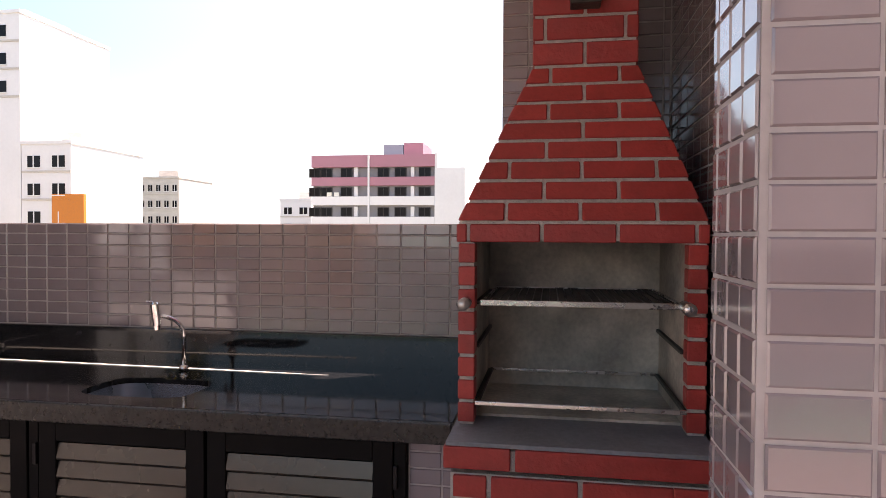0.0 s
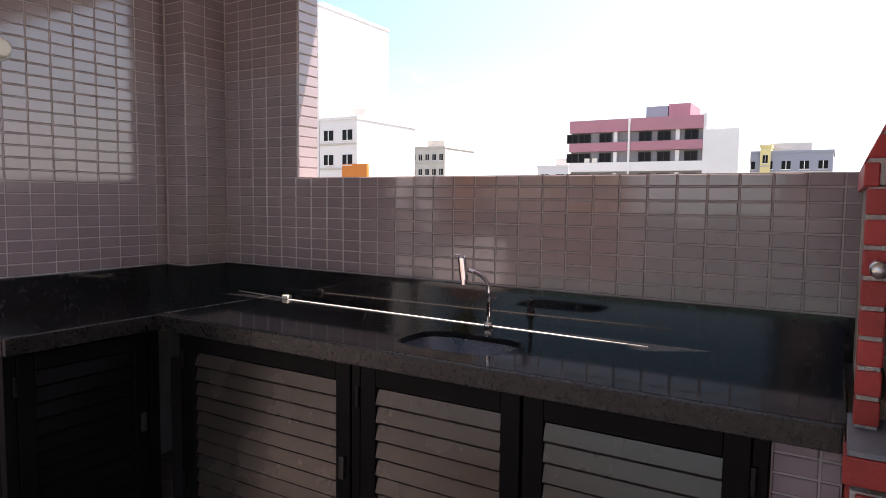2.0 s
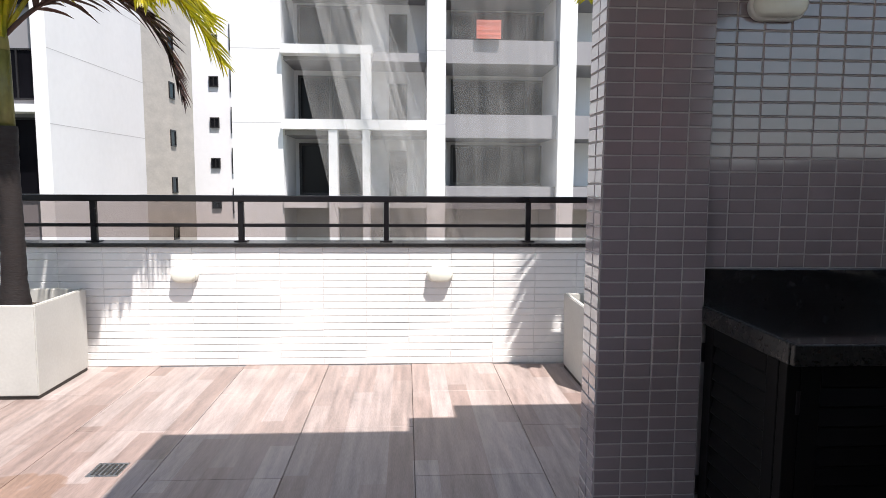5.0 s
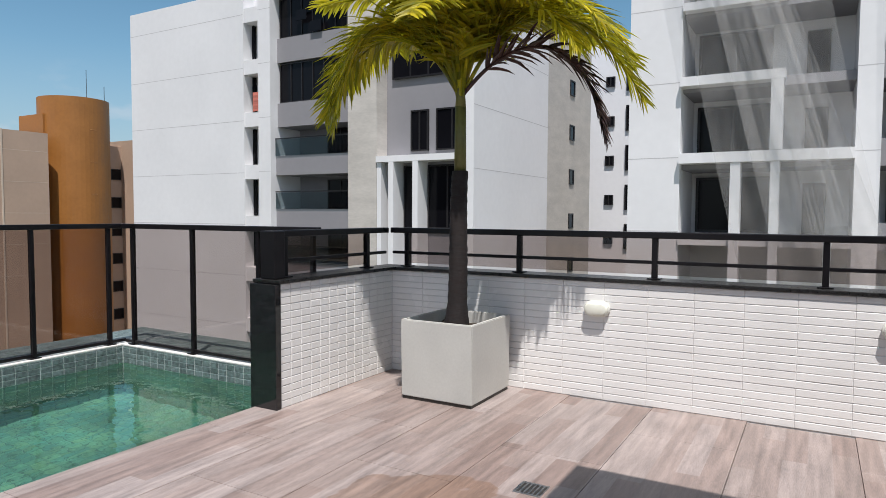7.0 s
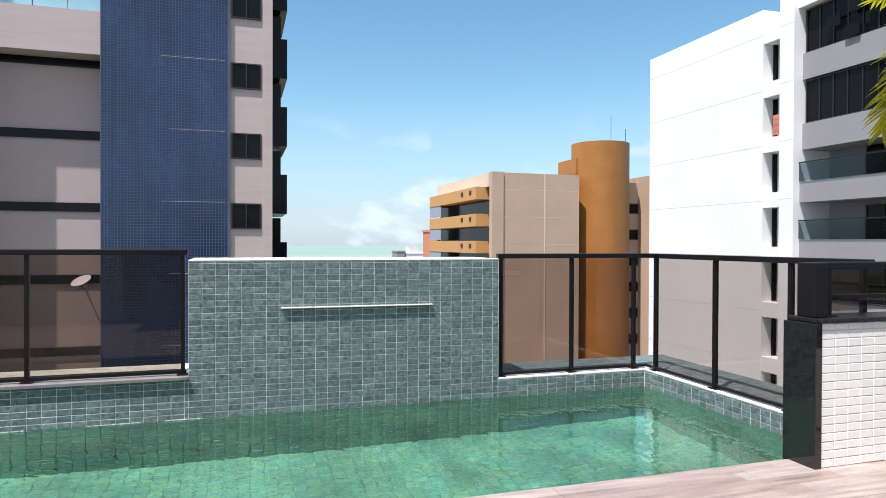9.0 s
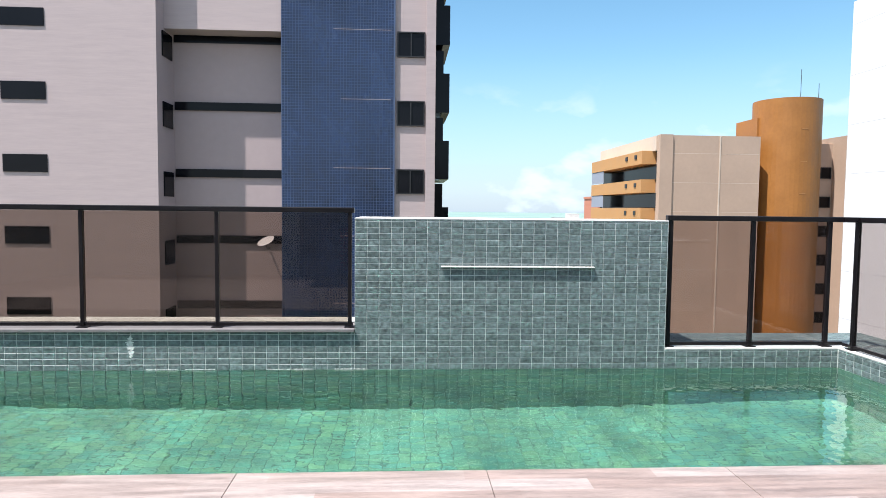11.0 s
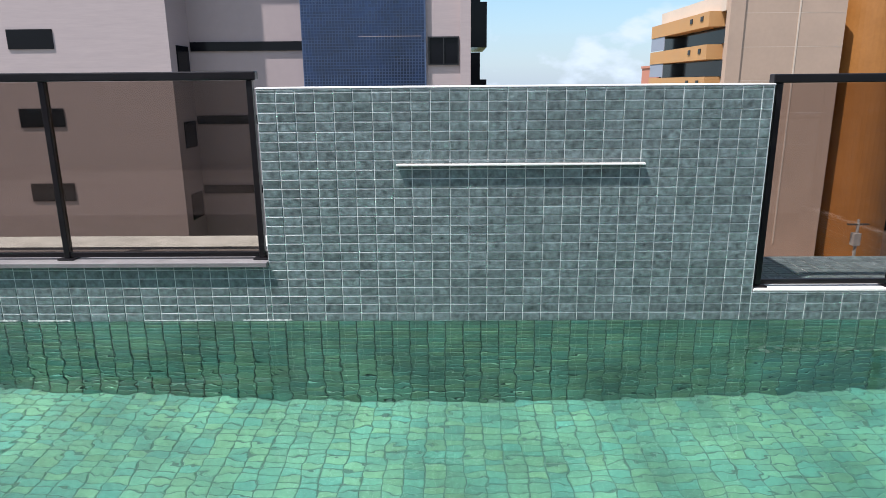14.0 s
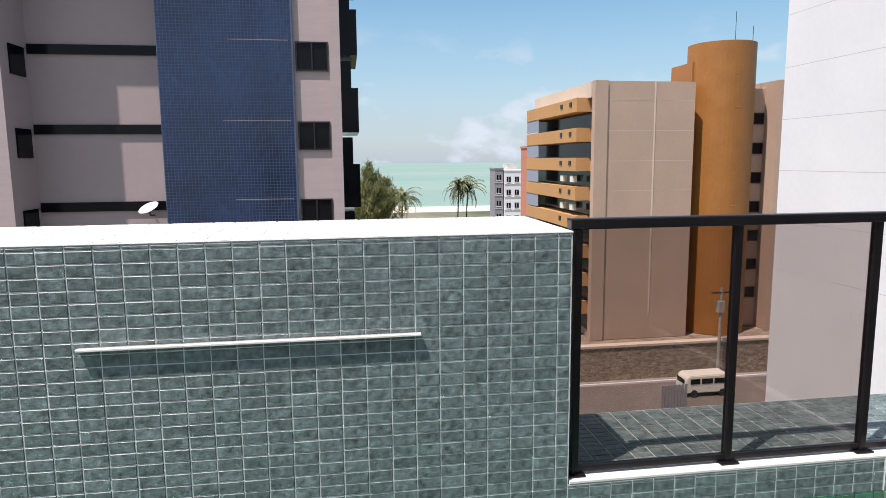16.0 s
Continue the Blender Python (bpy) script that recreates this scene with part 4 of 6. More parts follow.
bulkhead((1.155, LY + 0.023, 1.925), 0.205, 0.10, 0, "white oval bulkhead lamp on the taupe tiles")
for lx in (-1.675, 0.09):
    bulkhead((lx, AY - 0.007, 0.65), 0.185, 0.112, 0, "white oval bulkhead lamp on the parapet")
drain = thing("floor_drain", (-1.49, 2.99, 0), "square metal floor drain flush with the tiles", "drain")
bpart("frame", (-1.56, -1.42, 2.92, 3.06, 0.0, 0.003), M_STEEL, drain)
for k in range(6):
    bpart("slot", (-1.545 + k * 0.0215, -1.533 + k * 0.0215, 2.935, 3.045, 0.0031, 0.0035), M_IRON, drain)


# ---- kitchen counter and cabinets ----
CZ = 0.863
counter = thing("countertop", (1.85, 0.8, 0.80), "L-shaped polished black granite countertop with a sink cut-out", "countertop")


def slab_with_hole(x0, x1, y0, y1, z0, z1, cx, cy, rx, ry, seg=40):
    """A slab with a rounded opening through it."""
    bm = bmesh.new()
    for z in (z0, z1):
        ring, rim = [], []
        for k in range(seg):
            a = 2 * math.pi * k / seg
            c, s = math.cos(a), math.sin(a)
            e = 0.5
            ring.append(bm.verts.new((cx + rx * math.copysign(abs(c) ** e, c), cy + ry * math.copysign(abs(s) ** e, s), z)))
            q = max(abs(c), abs(s))
            u, v = c / q, s / q
            rim.append(bm.verts.new(((x1 if u > 0 else x0) if abs(u) > 0.999 else cx + u * ((x1 - cx) if u > 0 else (cx - x0)),
                                     (y1 if v > 0 else y0) if abs(v) > 0.999 else cy + v * ((y1 - cy) if v > 0 else (cy - y0)), z)))
        for k in range(seg):
            n2 = (k + 1) % seg
            bm.faces.new((ring[k], ring[n2], rim[n2], rim[k]))
        if z == z0:
            low = (ring, rim)
    for k in range(seg):
        n2 = (k + 1) % seg
        bm.faces.new((low[0][k], low[0][n2], ring[n2], ring[k]))
        bm.faces.new((low[1][k], low[1][n2], rim[n2], rim[k]))
    return bm


SX, SY = 1.735, 0.53
part("slab", slab_with_hole(1.505, 2.205, -0.57, 1.80, CZ - 0.02, CZ, SX, SY, 0.135, 0.20), M_GRANITE, counter)
bpart("slab", (0.935, 2.205, 1.803, 2.39, CZ - 0.02, CZ), M_GRANITE, counter, "", 0.002)
bpart("apron", (1.485, 1.506, -0.57, 1.815, CZ - 0.062, CZ - 0.0005), M_GRANITE_R, counter, "honed granite front edge", 0.003)
bpart("apron", (0.922, 1.486, 1.795, 1.815, CZ - 0.062, CZ - 0.0005), M_GRANITE_R, counter, "honed granite front edge", 0.003)
bpart("apron", (0.918, 0.936, 1.816, 2.355, CZ - 0.062, CZ - 0.0005), M_GRANITE_R, counter, "honed granite end edge", 0.003)
bpart("backsplash", (2.206, 2.230, -0.64, 2.25, CZ - 0.01, 0.993), M_GRANITE, counter, "black granite backsplash", 0.003)
bpart("backsplash", (0.927, 1.98, 2.391, 2.412, CZ - 0.01, 0.993), M_GRANITE, counter, "black granite backsplash", 0.003)
bpart("backsplash", (1.962, 1.984, 2.232, 2.39, CZ - 0.01, 0.992), M_GRANITE, counter, "black granite backsplash", 0.003)
bpart("backsplash", (1.985, 2.205, 2.230, 2.252, CZ - 0.01, 0.992), M_GRANITE, counter, "black granite backsplash", 0.003)
bpart("seam", (1.52, 2.10, 1.798, 1.806, CZ + 0.0002, CZ + 0.0012), M_STEEL, counter, "pale seam between slabs")

sink = thing("sink", (SX, SY, CZ - 0.02), "undermounted stainless steel sink bowl", "sink")
bm = bmesh.new()
rings = []
for z, s in ((CZ - 0.021, 1.02), (CZ - 0.10, 1.0), (CZ - 0.15, 0.93), (CZ - 0.165, 0.75), (CZ - 0.168, 0.12)):
    ring = []
    for k in range(40):
        a = 2 * math.pi * k / 40
        c, q = math.cos(a), math.sin(a)
        ring.append(bm.verts.new((SX + 0.135 * s * math.copysign(abs(c) ** 0.5, c), SY + 0.20 * s * math.copysign(abs(q) ** 0.5, q), z)))
    rings.append(ring)
for a, b in zip(rings, rings[1:]):
    for k in range(40):
        bm.faces.new((a[k], a[(k + 1) % 40], b[(k + 1) % 40], b[k]))
bm.faces.new(rings[-1])
bowl = part("bowl", bm, M_SINK, sink, "", True)
bm = bmesh.new()
cyl(bm, (SX, SY, CZ - 0.168), (SX, SY, CZ - 0.163), 0.035, seg=20)
part("drain", bm, M_CHROME, sink)

FX, FY = 2.01, 0.564
faucet = thing("faucet", (FX, FY, CZ), "tall chrome swan-neck faucet behind the sink", "faucet")
bm = bmesh.new()
cyl(bm, (FX, FY, CZ), (FX, FY, CZ + 0.022), 0.019, 0.016, 16)
part("collar", bm, M_CHROME, faucet, "", True)
bm = bmesh.new()
pts = [(FX, FY, CZ + 0.02), (FX, FY, CZ + 0.14), (FX - 0.002, FY + 0.002, CZ + 0.16), (FX - 0.010, FY + 0.010, CZ + 0.183), (FX - 0.024, FY + 0.024, CZ + 0.201), (FX - 0.042, FY + 0.042, CZ + 0.213), (FX - 0.058, FY + 0.058, CZ + 0.221)]
tube(bm, pts, 0.0085, 12)
part("spout", bm, M_CHROME, faucet, "", True)
e = Vector(pts[-1]) + Vector((-0.012, 0.012, 0.0))
bm = bmesh.new()
cyl(bm, e + Vector((-0.004, 0.004, 0.045)), e + Vector((0.002, -0.002, -0.036)), 0.0165, 0.0155, 20)
cyl(bm, e + Vector((-0.0005, 0.0005, 0.004)), e + Vector((0.0003, -0.0003, -0.006)), 0.0178, 0.0178, 20)
cyl(bm, e + Vector((-0.004, 0.004, 0.0455)), e + Vector((-0.0045, 0.0045, 0.053)), 0.0145, 0.011, 20)
body = part("tap_body", bm, M_CHROME, faucet)
bm = bmesh.new()
cyl(bm, e + Vector((-0.004, 0.004, 0.052)), e + Vector((-0.028, 0.026, 0.057)), 0.0035, 0.003, 8)
part("lever", bm, M_CHROME, body, "", True)
bm = bmesh.new()
cyl(bm, e + Vector((0.002, -0.002, -0.0365)), e + Vector((0.003, -0.003, -0.054)), 0.0115, 0.0115, 14)
part("aerator", bm, M_CHROME, body)

def strip(points, widths):
    """A thin flat white strip, added for the streak of sun on the counter; it follows points, with a width at each."""
    vs, fs = [], []
    for (x, y), w in zip(points, widths):
        for z in (CZ + 0.0002, CZ + 0.0022):
            vs += [(x - w / 2, y, z), (x + w / 2, y, z)]
    for k in range(len(points) - 1):
        a, b = 4 * k, 4 * k + 4
        fs += [(a + 2, a + 3, b + 3, b + 2), (a, a + 2, b + 2, b), (a + 1, b + 1, b + 3, a + 3)]
    return mesh_of("streak", vs, fs, M_WHITE)


# streak of sunlight on the granite, built as white strips
streak = tagged(new("sun_strip", strip([(2.077, 1.655), (2.066, 1.30), (2.055, 0.9), (2.045, 0.5), (2.033, 0.2), (2.027, -0.02)], [0.010, 0.012, 0.014, 0.015, 0.013, 0.001])), "white strip for the sun streak along the black counter", "strip")
streak = tagged(new("sun_strip", strip([(2.138, 2.06), (2.112, 1.80), (2.10, 1.705)], [0.001, 0.008, 0.010])), "short white strip for the sun streak on the black counter", "strip")
# small white block at the end of the slab seam
small_block = bpart("white_block", (2.08, 2.11, 1.665, 1.70, CZ + 0.0005, CZ + 0.018), M_LAMP, None, "", 0.003)
tagged(small_block, "small white block on the black counter", "plastic block")


def louver_door(parent, lo, hi, z0, z1, face, axis, hinge, lock=True, slat=None):
    """A framed louvred door; axis y: the door lies along y and faces -x; axis x: along x and faces -y."""
    def d(a0, a1, o0, o1, b0, b1):
        return (face + o0, face + o1, a0, a1, b0, b1) if axis == "y" else (a0, a1, face + o0, face + o1, b0, b1)
    s = 0.062
    door = bpart("door", d(lo, lo + s, 0, 0.03, z0, z1), M_ALU, parent, "louvred dark aluminium door", 0.003)
    bpart("stile", d(hi - s, hi, 0, 0.03, z0, z1), M_ALU, door, "", 0.003)
    bpart("top_frame", d(lo + s + 0.0005, hi - s - 0.0005, 0, 0.03, z1 - s, z1), M_ALU, door, "", 0.003)
    bpart("bottom_frame", d(lo + s + 0.0005, hi - s - 0.0005, 0, 0.03, z0, z0 + s), M_ALU, door, "", 0.003)
    count = round((z1 - z0 - 2 * s) / 0.062)
    pitch = (z1 - z0 - 2 * s - 0.002) / count
    for z in [z0 + s + 0.004 + pitch * k for k in range(count)]:
        bm = bmesh.new()
        a0, a1 = lo + s + 0.001, hi - s - 0.001
        prof = [(0.001, z + 0.003), (0.004, z - 0.003), (0.017, z + pitch - 0.013), (0.013, z + pitch - 0.009)]
        ends = []
        for a in (a0, a1):
            ends.append([bm.verts.new((face + o, a, b) if axis == "y" else (a, face + o, b)) for o, b in prof])
        for k in range(4):
            bm.faces.new((ends[0][k], ends[0][(k + 1) % 4], ends[1][(k + 1) % 4], ends[1][k]))
        bm.faces.new(ends[0])
        bm.faces.new(ends[1])
        part("slat", bm, slat or M_SLAT, door)
    a = hi + 0.004 if hinge else lo - 0.014
    for zz in (z1 - 0.14, z0 + 0.09):
        bpart("hinge", d(a, a + 0.012, -0.008, 0.012, zz, zz + 0.07), M_RAIL, door, "", 0.002)
    if lock:
        b = lo + 0.02 if hinge else hi - 0.042
        bpart("latch", d(b, b + 0.022, -0.012, -0.0005, (z0 + z1) / 2 - 0.04, (z0 + z1) / 2 + 0.04), M_IRON, door, "dark iron latch", 0.004)
    return door


cab = thing("sink_cabinet", (1.56, 0.7, 0.0), "dark aluminium louvred cabinet under the sink counter", "cabinet")
bpart("body", (1.575, 2.19, -0.40, 1.84, 0.04, CZ - 0.022 - 0.18), M_DARK, cab)
bpart("plinth", (1.60, 2.19, -0.40, 1.84, 0.0, 0.038), M_DARK, cab)
bpart("head_rail", (1.545, 1.574, -0.415, 1.80, 0.788, 0.80), M_ALU, cab, "", 0.001)
for y in (0.818, 1.72, -0.408):
    bpart("stile", (1.545, 1.574, y - 0.017, y + 0.017, 0.03, 0.787), M_ALU, cab, "", 0.002)
louver_door(cab, 0.84, 1.70, 0.06, 0.785, 1.54, "y", True)
louver_door(cab, 0.215, 0.795, 0.06, 0.785, 1.54, "y", True)
louver_door(cab, -0.388, 0.205, 0.06, 0.785, 1.54, "y", False)
cab2 = thing("corner_cabinet", (1.25, 2.1, 0.0), "dark aluminium louvred cabinet under the short counter", "cabinet")
bpart("body", (0.975, 1.53, 1.90, 2.37, 0.04, 0.835), M_DARK, cab2)
bpart("plinth", (0.975, 1.53, 1.92, 2.37, 0.0, 0.038), M_DARK, cab2)
for x in (0.955, 1.505):
    bpart("stile", (x - 0.02, x + 0.02, 1.845, 1.885, 0.0, 0.798), M_ALU, cab2, "", 0.002)
# slats here in near-black M_ALU, not M_SLAT: the corner's shade put into the colour
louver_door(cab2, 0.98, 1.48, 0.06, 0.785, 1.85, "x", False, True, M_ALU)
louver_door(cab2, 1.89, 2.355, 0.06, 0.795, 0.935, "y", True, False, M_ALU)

block = structure("wall_counter_end", [(1.575, 2.19, -0.575, -0.428, -0.3, 0.838)], M_GROUT_B, "lilac-grey tiled end block under the counter")
tiles(block, (1.575, 0, 0), -90, grid(0.43, 0.575, 0.0, 0.80, T, H5), 0.003, M_BTILE, 0.005, 40)


# ---- brick barbecue ----
bbq = thing("brick_barbecue", (1.75, -0.92, 0.0), "red-painted brick barbecue with tapered hood and firebox", "barbecue")
BY0, BY1 = -1.262, -0.582
BACK = 2.22


def brick(parent, dims):
    return bpart("brick", dims, M_BRICK, parent, "", 0.0035)


base_core = bpart("base", (1.372, BACK, BY0 + 0.004, BY1 - 0.004, 0.0, 0.77), M_MORTAR, bbq, "mortared brick base")
z = 0.77
row = 0
while z > 0.02:
    z0 = max(0.0, z - 0.062)
    y = BY1
    w = 0.20 if row % 2 else 0.10
    while y > BY0 + 0.01:
        y0 = max(BY0, y - w)
        brick(base_core, (1.362, 1.42, y0, y - 0.012 if y0 > BY0 else y - 0.0, z0, z - 0.012 if row else z - 0.004))
        y = y0
        w = 0.235
    brick(base_core, (1.43, 1.78, BY1 - 0.006, BY1 + 0.004, z0, z - 0.012))
    z -= 0.072
    row += 1
ledge = bpart("ledge", (1.36, 1.545, BY0, BY1 + 0.004, 0.785, 0.838), M_MORTAR, bbq, "projecting brick ledge")
for a, b in ((BY1 + 0.012, -0.745), (-0.757, -1.262)):
    brick(ledge, (1.346, 1.44, b, a, 0.788, 0.846))
bpart("slab", (1.348, 1.62, BY0 + 0.002, BY1 + 0.006, 0.847, 0.859), M_SLATE, bbq, "dark slate slab", 0.002)

for name, dims in (("firebox_back", (2.001, BACK, -1.25, -0.595, 0.86, 1.42)), ("firebox_side", (1.56, 2.0, -0.628, -0.595, 0.86, 1.42)),
                   ("firebox_side", (1.56, 2.0, -1.25, -1.212, 0.86, 1.42)), ("firebox_floor", (1.60, 2.0, -1.211, -0.629, 0.86, 0.868))):
    bpart(name, dims, M_REFRACT, bbq, "sooty grey firebox lining")
for lo, hi in ((-0.634, -0.586), (-1.258, -1.206)):
    leg = bpart("leg", (1.508, 1.559, lo + 0.004, hi - 0.004, 0.86, 1.378), M_MORTAR, bbq, "brick jamb with pale joints")
    z = 0.868
    while z < 1.37:
        brick(leg, (1.500, 1.553, lo, hi, z, min(z + 0.054, 1.376)))
        z += 0.0645

# hood: a tapered body with bricks laid on its front and sides
Z0, Z1 = 1.378, 1.914
FX0, FX1 = 1.502, 1.722


def hood_at(z):
    f = max(0.0, (z - 1.432) / (Z1 - 1.432)) if z < Z1 else 1.0
    f = min(1.0, f)
    return FX0 + (FX1 - FX0) * f, BY0 + (-1.099 - BY0) * f, BY1 + 0.002 + (-0.785 - BY1) * f


hood = None
bm = bmesh.new()
levels = [Z0 + 0.004, 1.432, Z1, 2.70]
prev = None
for z in levels:
    fx, ya, yb = hood_at(z)
    fx, ya, yb = fx + 0.007, ya + 0.006, yb - 0.006
    ring = [bm.verts.new(p) for p in ((fx, ya, z), (fx, yb, z), (BACK if z < Z1 else 2.06, yb, z), (BACK if z < Z1 else 2.06, ya, z))]
    if prev:
        for k in range(4):
            bm.faces.new((prev[k], prev[(k + 1) % 4], ring[(k + 1) % 4], ring[k]))
    else:
        bm.faces.new(ring[::-1])
    prev = ring
bm.faces.new(prev)
hood = part("hood", bm, M_MORTAR, bbq, "tapered brick hood and chimney")


def hood_brick(y0, y1, z0, z1, cut0, cut1):
    """A brick on the hood's sloping front, cut to its slanting edges where it meets them."""
    fa, la, ra = hood_at(z0)
    fb, lb, rb = hood_at(z1)
    bm = bmesh.new()
    a0, a1 = (la if cut0 else y0), (ra if cut1 else y1)
    b0, b1 = (lb if cut0 else y0), (rb if cut1 else y1)
    front = [(fa, a0, z0), (fa, a1, z0), (fb, b1, z1), (fb, b0, z1)]
    v = [bm.verts.new(p) for p in front] + [bm.verts.new((p[0] + 0.02, p[1], p[2])) for p in front]
    bm.faces.new(v[:4])
    bm.faces.new(v[4:][::-1])
    for k in range(4):
        bm.faces.new((v[k], v[(k + 1) % 4], v[4 + (k + 1) % 4], v[4 + k]))
    bmesh.ops.bevel(bm, geom=bm.edges[:], offset=0.003, segments=1, affect="EDGES")
    part("brick", bm, M_BRICK, hood)


z = Z0
row = 0
while z < 2.66:
    h = 0.0505 if z < Z1 else 0.0665
    joint = 0.010
    z1 = z + h
    fx, la, ra = hood_at(z1)
    mid = (la + ra) / 2
    w = 0.205
    off = w / 2 if row % 2 == 0 else 0.0
    if z >= Z1:
        off = 0.12 if row % 2 == 0 else 0.0
        w = 0.24
    cuts = [mid + off + k * w for k in range(-6, 7)]
    cuts = [c for c in cuts if la + 0.025 < c < ra - 0.025]
    edges = [la] + cuts + [ra]
    for k, (a, b) in enumerate(zip(edges, edges[1:])):
        hood_brick(a + (0 if k == 0 else joint / 2), b - (0 if k == len(edges) - 2 else joint / 2), z, z1, k == 0, k == len(edges) - 2)
    # side courses
    fs, _, _ = hood_at(z)
    for s in (0, 1):
        bm = bmesh.new()
        y_lo = hood_at(z)[1 + s]
        y_hi = hood_at(z1)[1 + s]
        back = 2.2 if z < Z1 else 2.055
        sgn = 1 if s == 0 else -1
        p = [(hood_at(z)[0] + 0.022, y_lo, z), (back, y_lo, z), (back, y_hi, z1), (hood_at(z1)[0] + 0.022, y_hi, z1)]
        v = [bm.verts.new(q) for q in p] + [bm.verts.new((q[0], q[1] + sgn * 0.012, q[2])) for q in p]
        bm.faces.new(v[:4])
        bm.faces.new(v[4:][::-1])
        for k in range(4):
            bm.faces.new((v[k], v[(k + 1) % 4], v[4 + (k + 1) % 4], v[4 + k]))
        part("brick", bm, M_BRICK, hood)
    z = z1 + joint
    row += 1

damper = bpart("damper", (1.655, 1.721, -0.985, -0.895, 2.085, 2.145), M_IRON, bbq, "dark iron damper box", 0.004)

grill = thing("grill_rack", (1.75, -0.92, 1.212), "steel barbecue grill rack with round handles", "grill rack")
bpart("front_bar", (1.435, 1.447, -1.185, -0.655, 1.206, 1.222), M_STEEL, grill, "", 0.002)
bpart("rear_bar", (1.965, 1.975, -1.185, -0.655, 1.208, 1.218), M_STEEL, grill, "", 0.002)
for y in (-0.66, -1.185):
    bpart("side_bar", (1.448, 1.964, y - 0.004, y + 0.004, 1.208, 1.218), M_STEEL, grill)
bm = bmesh.new()
for k in range(17):
    a = 1.46 + k * 0.031
    cyl(bm, (a, -1.18, 1.213), (a, -0.665, 1.213), 0.0018, seg=5)
for k in range(22):
    b = -1.17 + k * 0.0235
    cyl(bm, (1.45, b, 1.214), (1.964, b, 1.214), 0.0018, seg=5)
part("mesh", bm, M_IRON, grill, "blackened wire mesh")
for y in (-0.613, -1.192):
    bm = bmesh.new()
    cyl(bm, (1.47, y, 1.211), (1.392, y, 1.211), 0.0165, 0.0165, 18)
    h = part("handle", bm, M_STEEL, grill, "round steel handle", True)
pan = thing("charcoal_tray", (1.75, -0.92, 0.93), "open steel frame rack low in the firebox", "grill rack")
bpart("front_bar", (1.455, 1.466, -1.20, -0.640, 0.928, 0.940), M_STEEL, pan, "", 0.002)
bpart("rear_bar", (1.93, 1.94, -1.20, -0.640, 0.928, 0.938), M_STEEL, pan, "", 0.002)
for y in (-0.645, -1.196):
    bpart("side_bar", (1.467, 1.929, y - 0.005, y + 0.005, 0.928, 0.938), M_IRON, pan)
for y0, y1 in ((-0.640, -0.6285), (-1.2115, -1.20)):
    for zz in (1.196, 1.07, 0.915):
        bpart("rail", (1.56, 1.985, y0, y1, zz, zz + 0.01), M_IRON, bbq, "iron rack support")


# ---- far surroundings ----
GZ = -18.7
structure("ground", [(-255, 400, -400, 400, GZ - 0.5, GZ)], M_GROUND, "town ground between the buildings")
structure("road", [(-57.0, -46.0, -200, 200, GZ, GZ + 0.02)], M_ASPHALT, "grey asphalt street below")
structure("pavement", [(-60.0, -57.0, -200, 200, GZ, GZ + 0.15), (-46.0, -43.5, -200, 200, GZ, GZ + 0.15)], M_PAVE, "concrete pavement with kerb")
structure("trim_kerb", [(-57.0, -56.8, -200, 200, GZ + 0.02, GZ + 0.17)], M_WHITE, "white painted kerb")
structure("beach", [(-285, -255, -800, 800, GZ - 0.6, GZ - 0.02)], M_SAND, "pale sand beach")
structure("sea", [(-4800, -285, -4000, 4000, GZ - 1.6, GZ - 0.6)], M_SEA, "pale green sea up to the horizon")


def window(parent, dims, axis, label="", frame_w=0.06, bars=1, split=True):
    """A window in a far facade: sunk dark glass, frame and mullions. dims: x0,x1,y0,y1,z0,z1 of the opening's front face; axis: the wall's normal."""
    x0, x1, y0, y1, z0, z1 = dims
    g = bpart("window", dims, M_WINDOW, parent, label)
    bm = bmesh.new()
    if axis in "xX":
        s = 0.05 if axis == "x" else -0.05
        f = x1 if axis == "x" else x0
        a, b = (f, f + s)
        box(bm, a, b, y0, y1, z1 - frame_w, z1)
        box(bm, a, b, y0, y1, z0, z0 + frame_w)
        for k in range(bars + 2):
            c = y0 + (y1 - y0 - frame_w) * k / (bars + 1)
            box(bm, a, b, c, c + frame_w, z0 + frame_w, z1 - frame_w)
    else:
        f = y0
        a, b = f - 0.05, f
        box(bm, x0, x1, a, b, z1 - frame_w, z1)
        box(bm, x0, x1, a, b, z0, z0 + frame_w)
        for k in range(bars + 2):
            c = x0 + (x1 - x0 - frame_w) * k / (bars + 1)
            box(bm, c, c + frame_w, a, b, z0 + frame_w, z1 - frame_w)
    part("window_frame", bm, M_DARK, g)
    return g


def wall_part(parent, name, dims, material, label=""):
    made = [bpart(name, d, material, parent, label) for d in dims]
    return made[0]


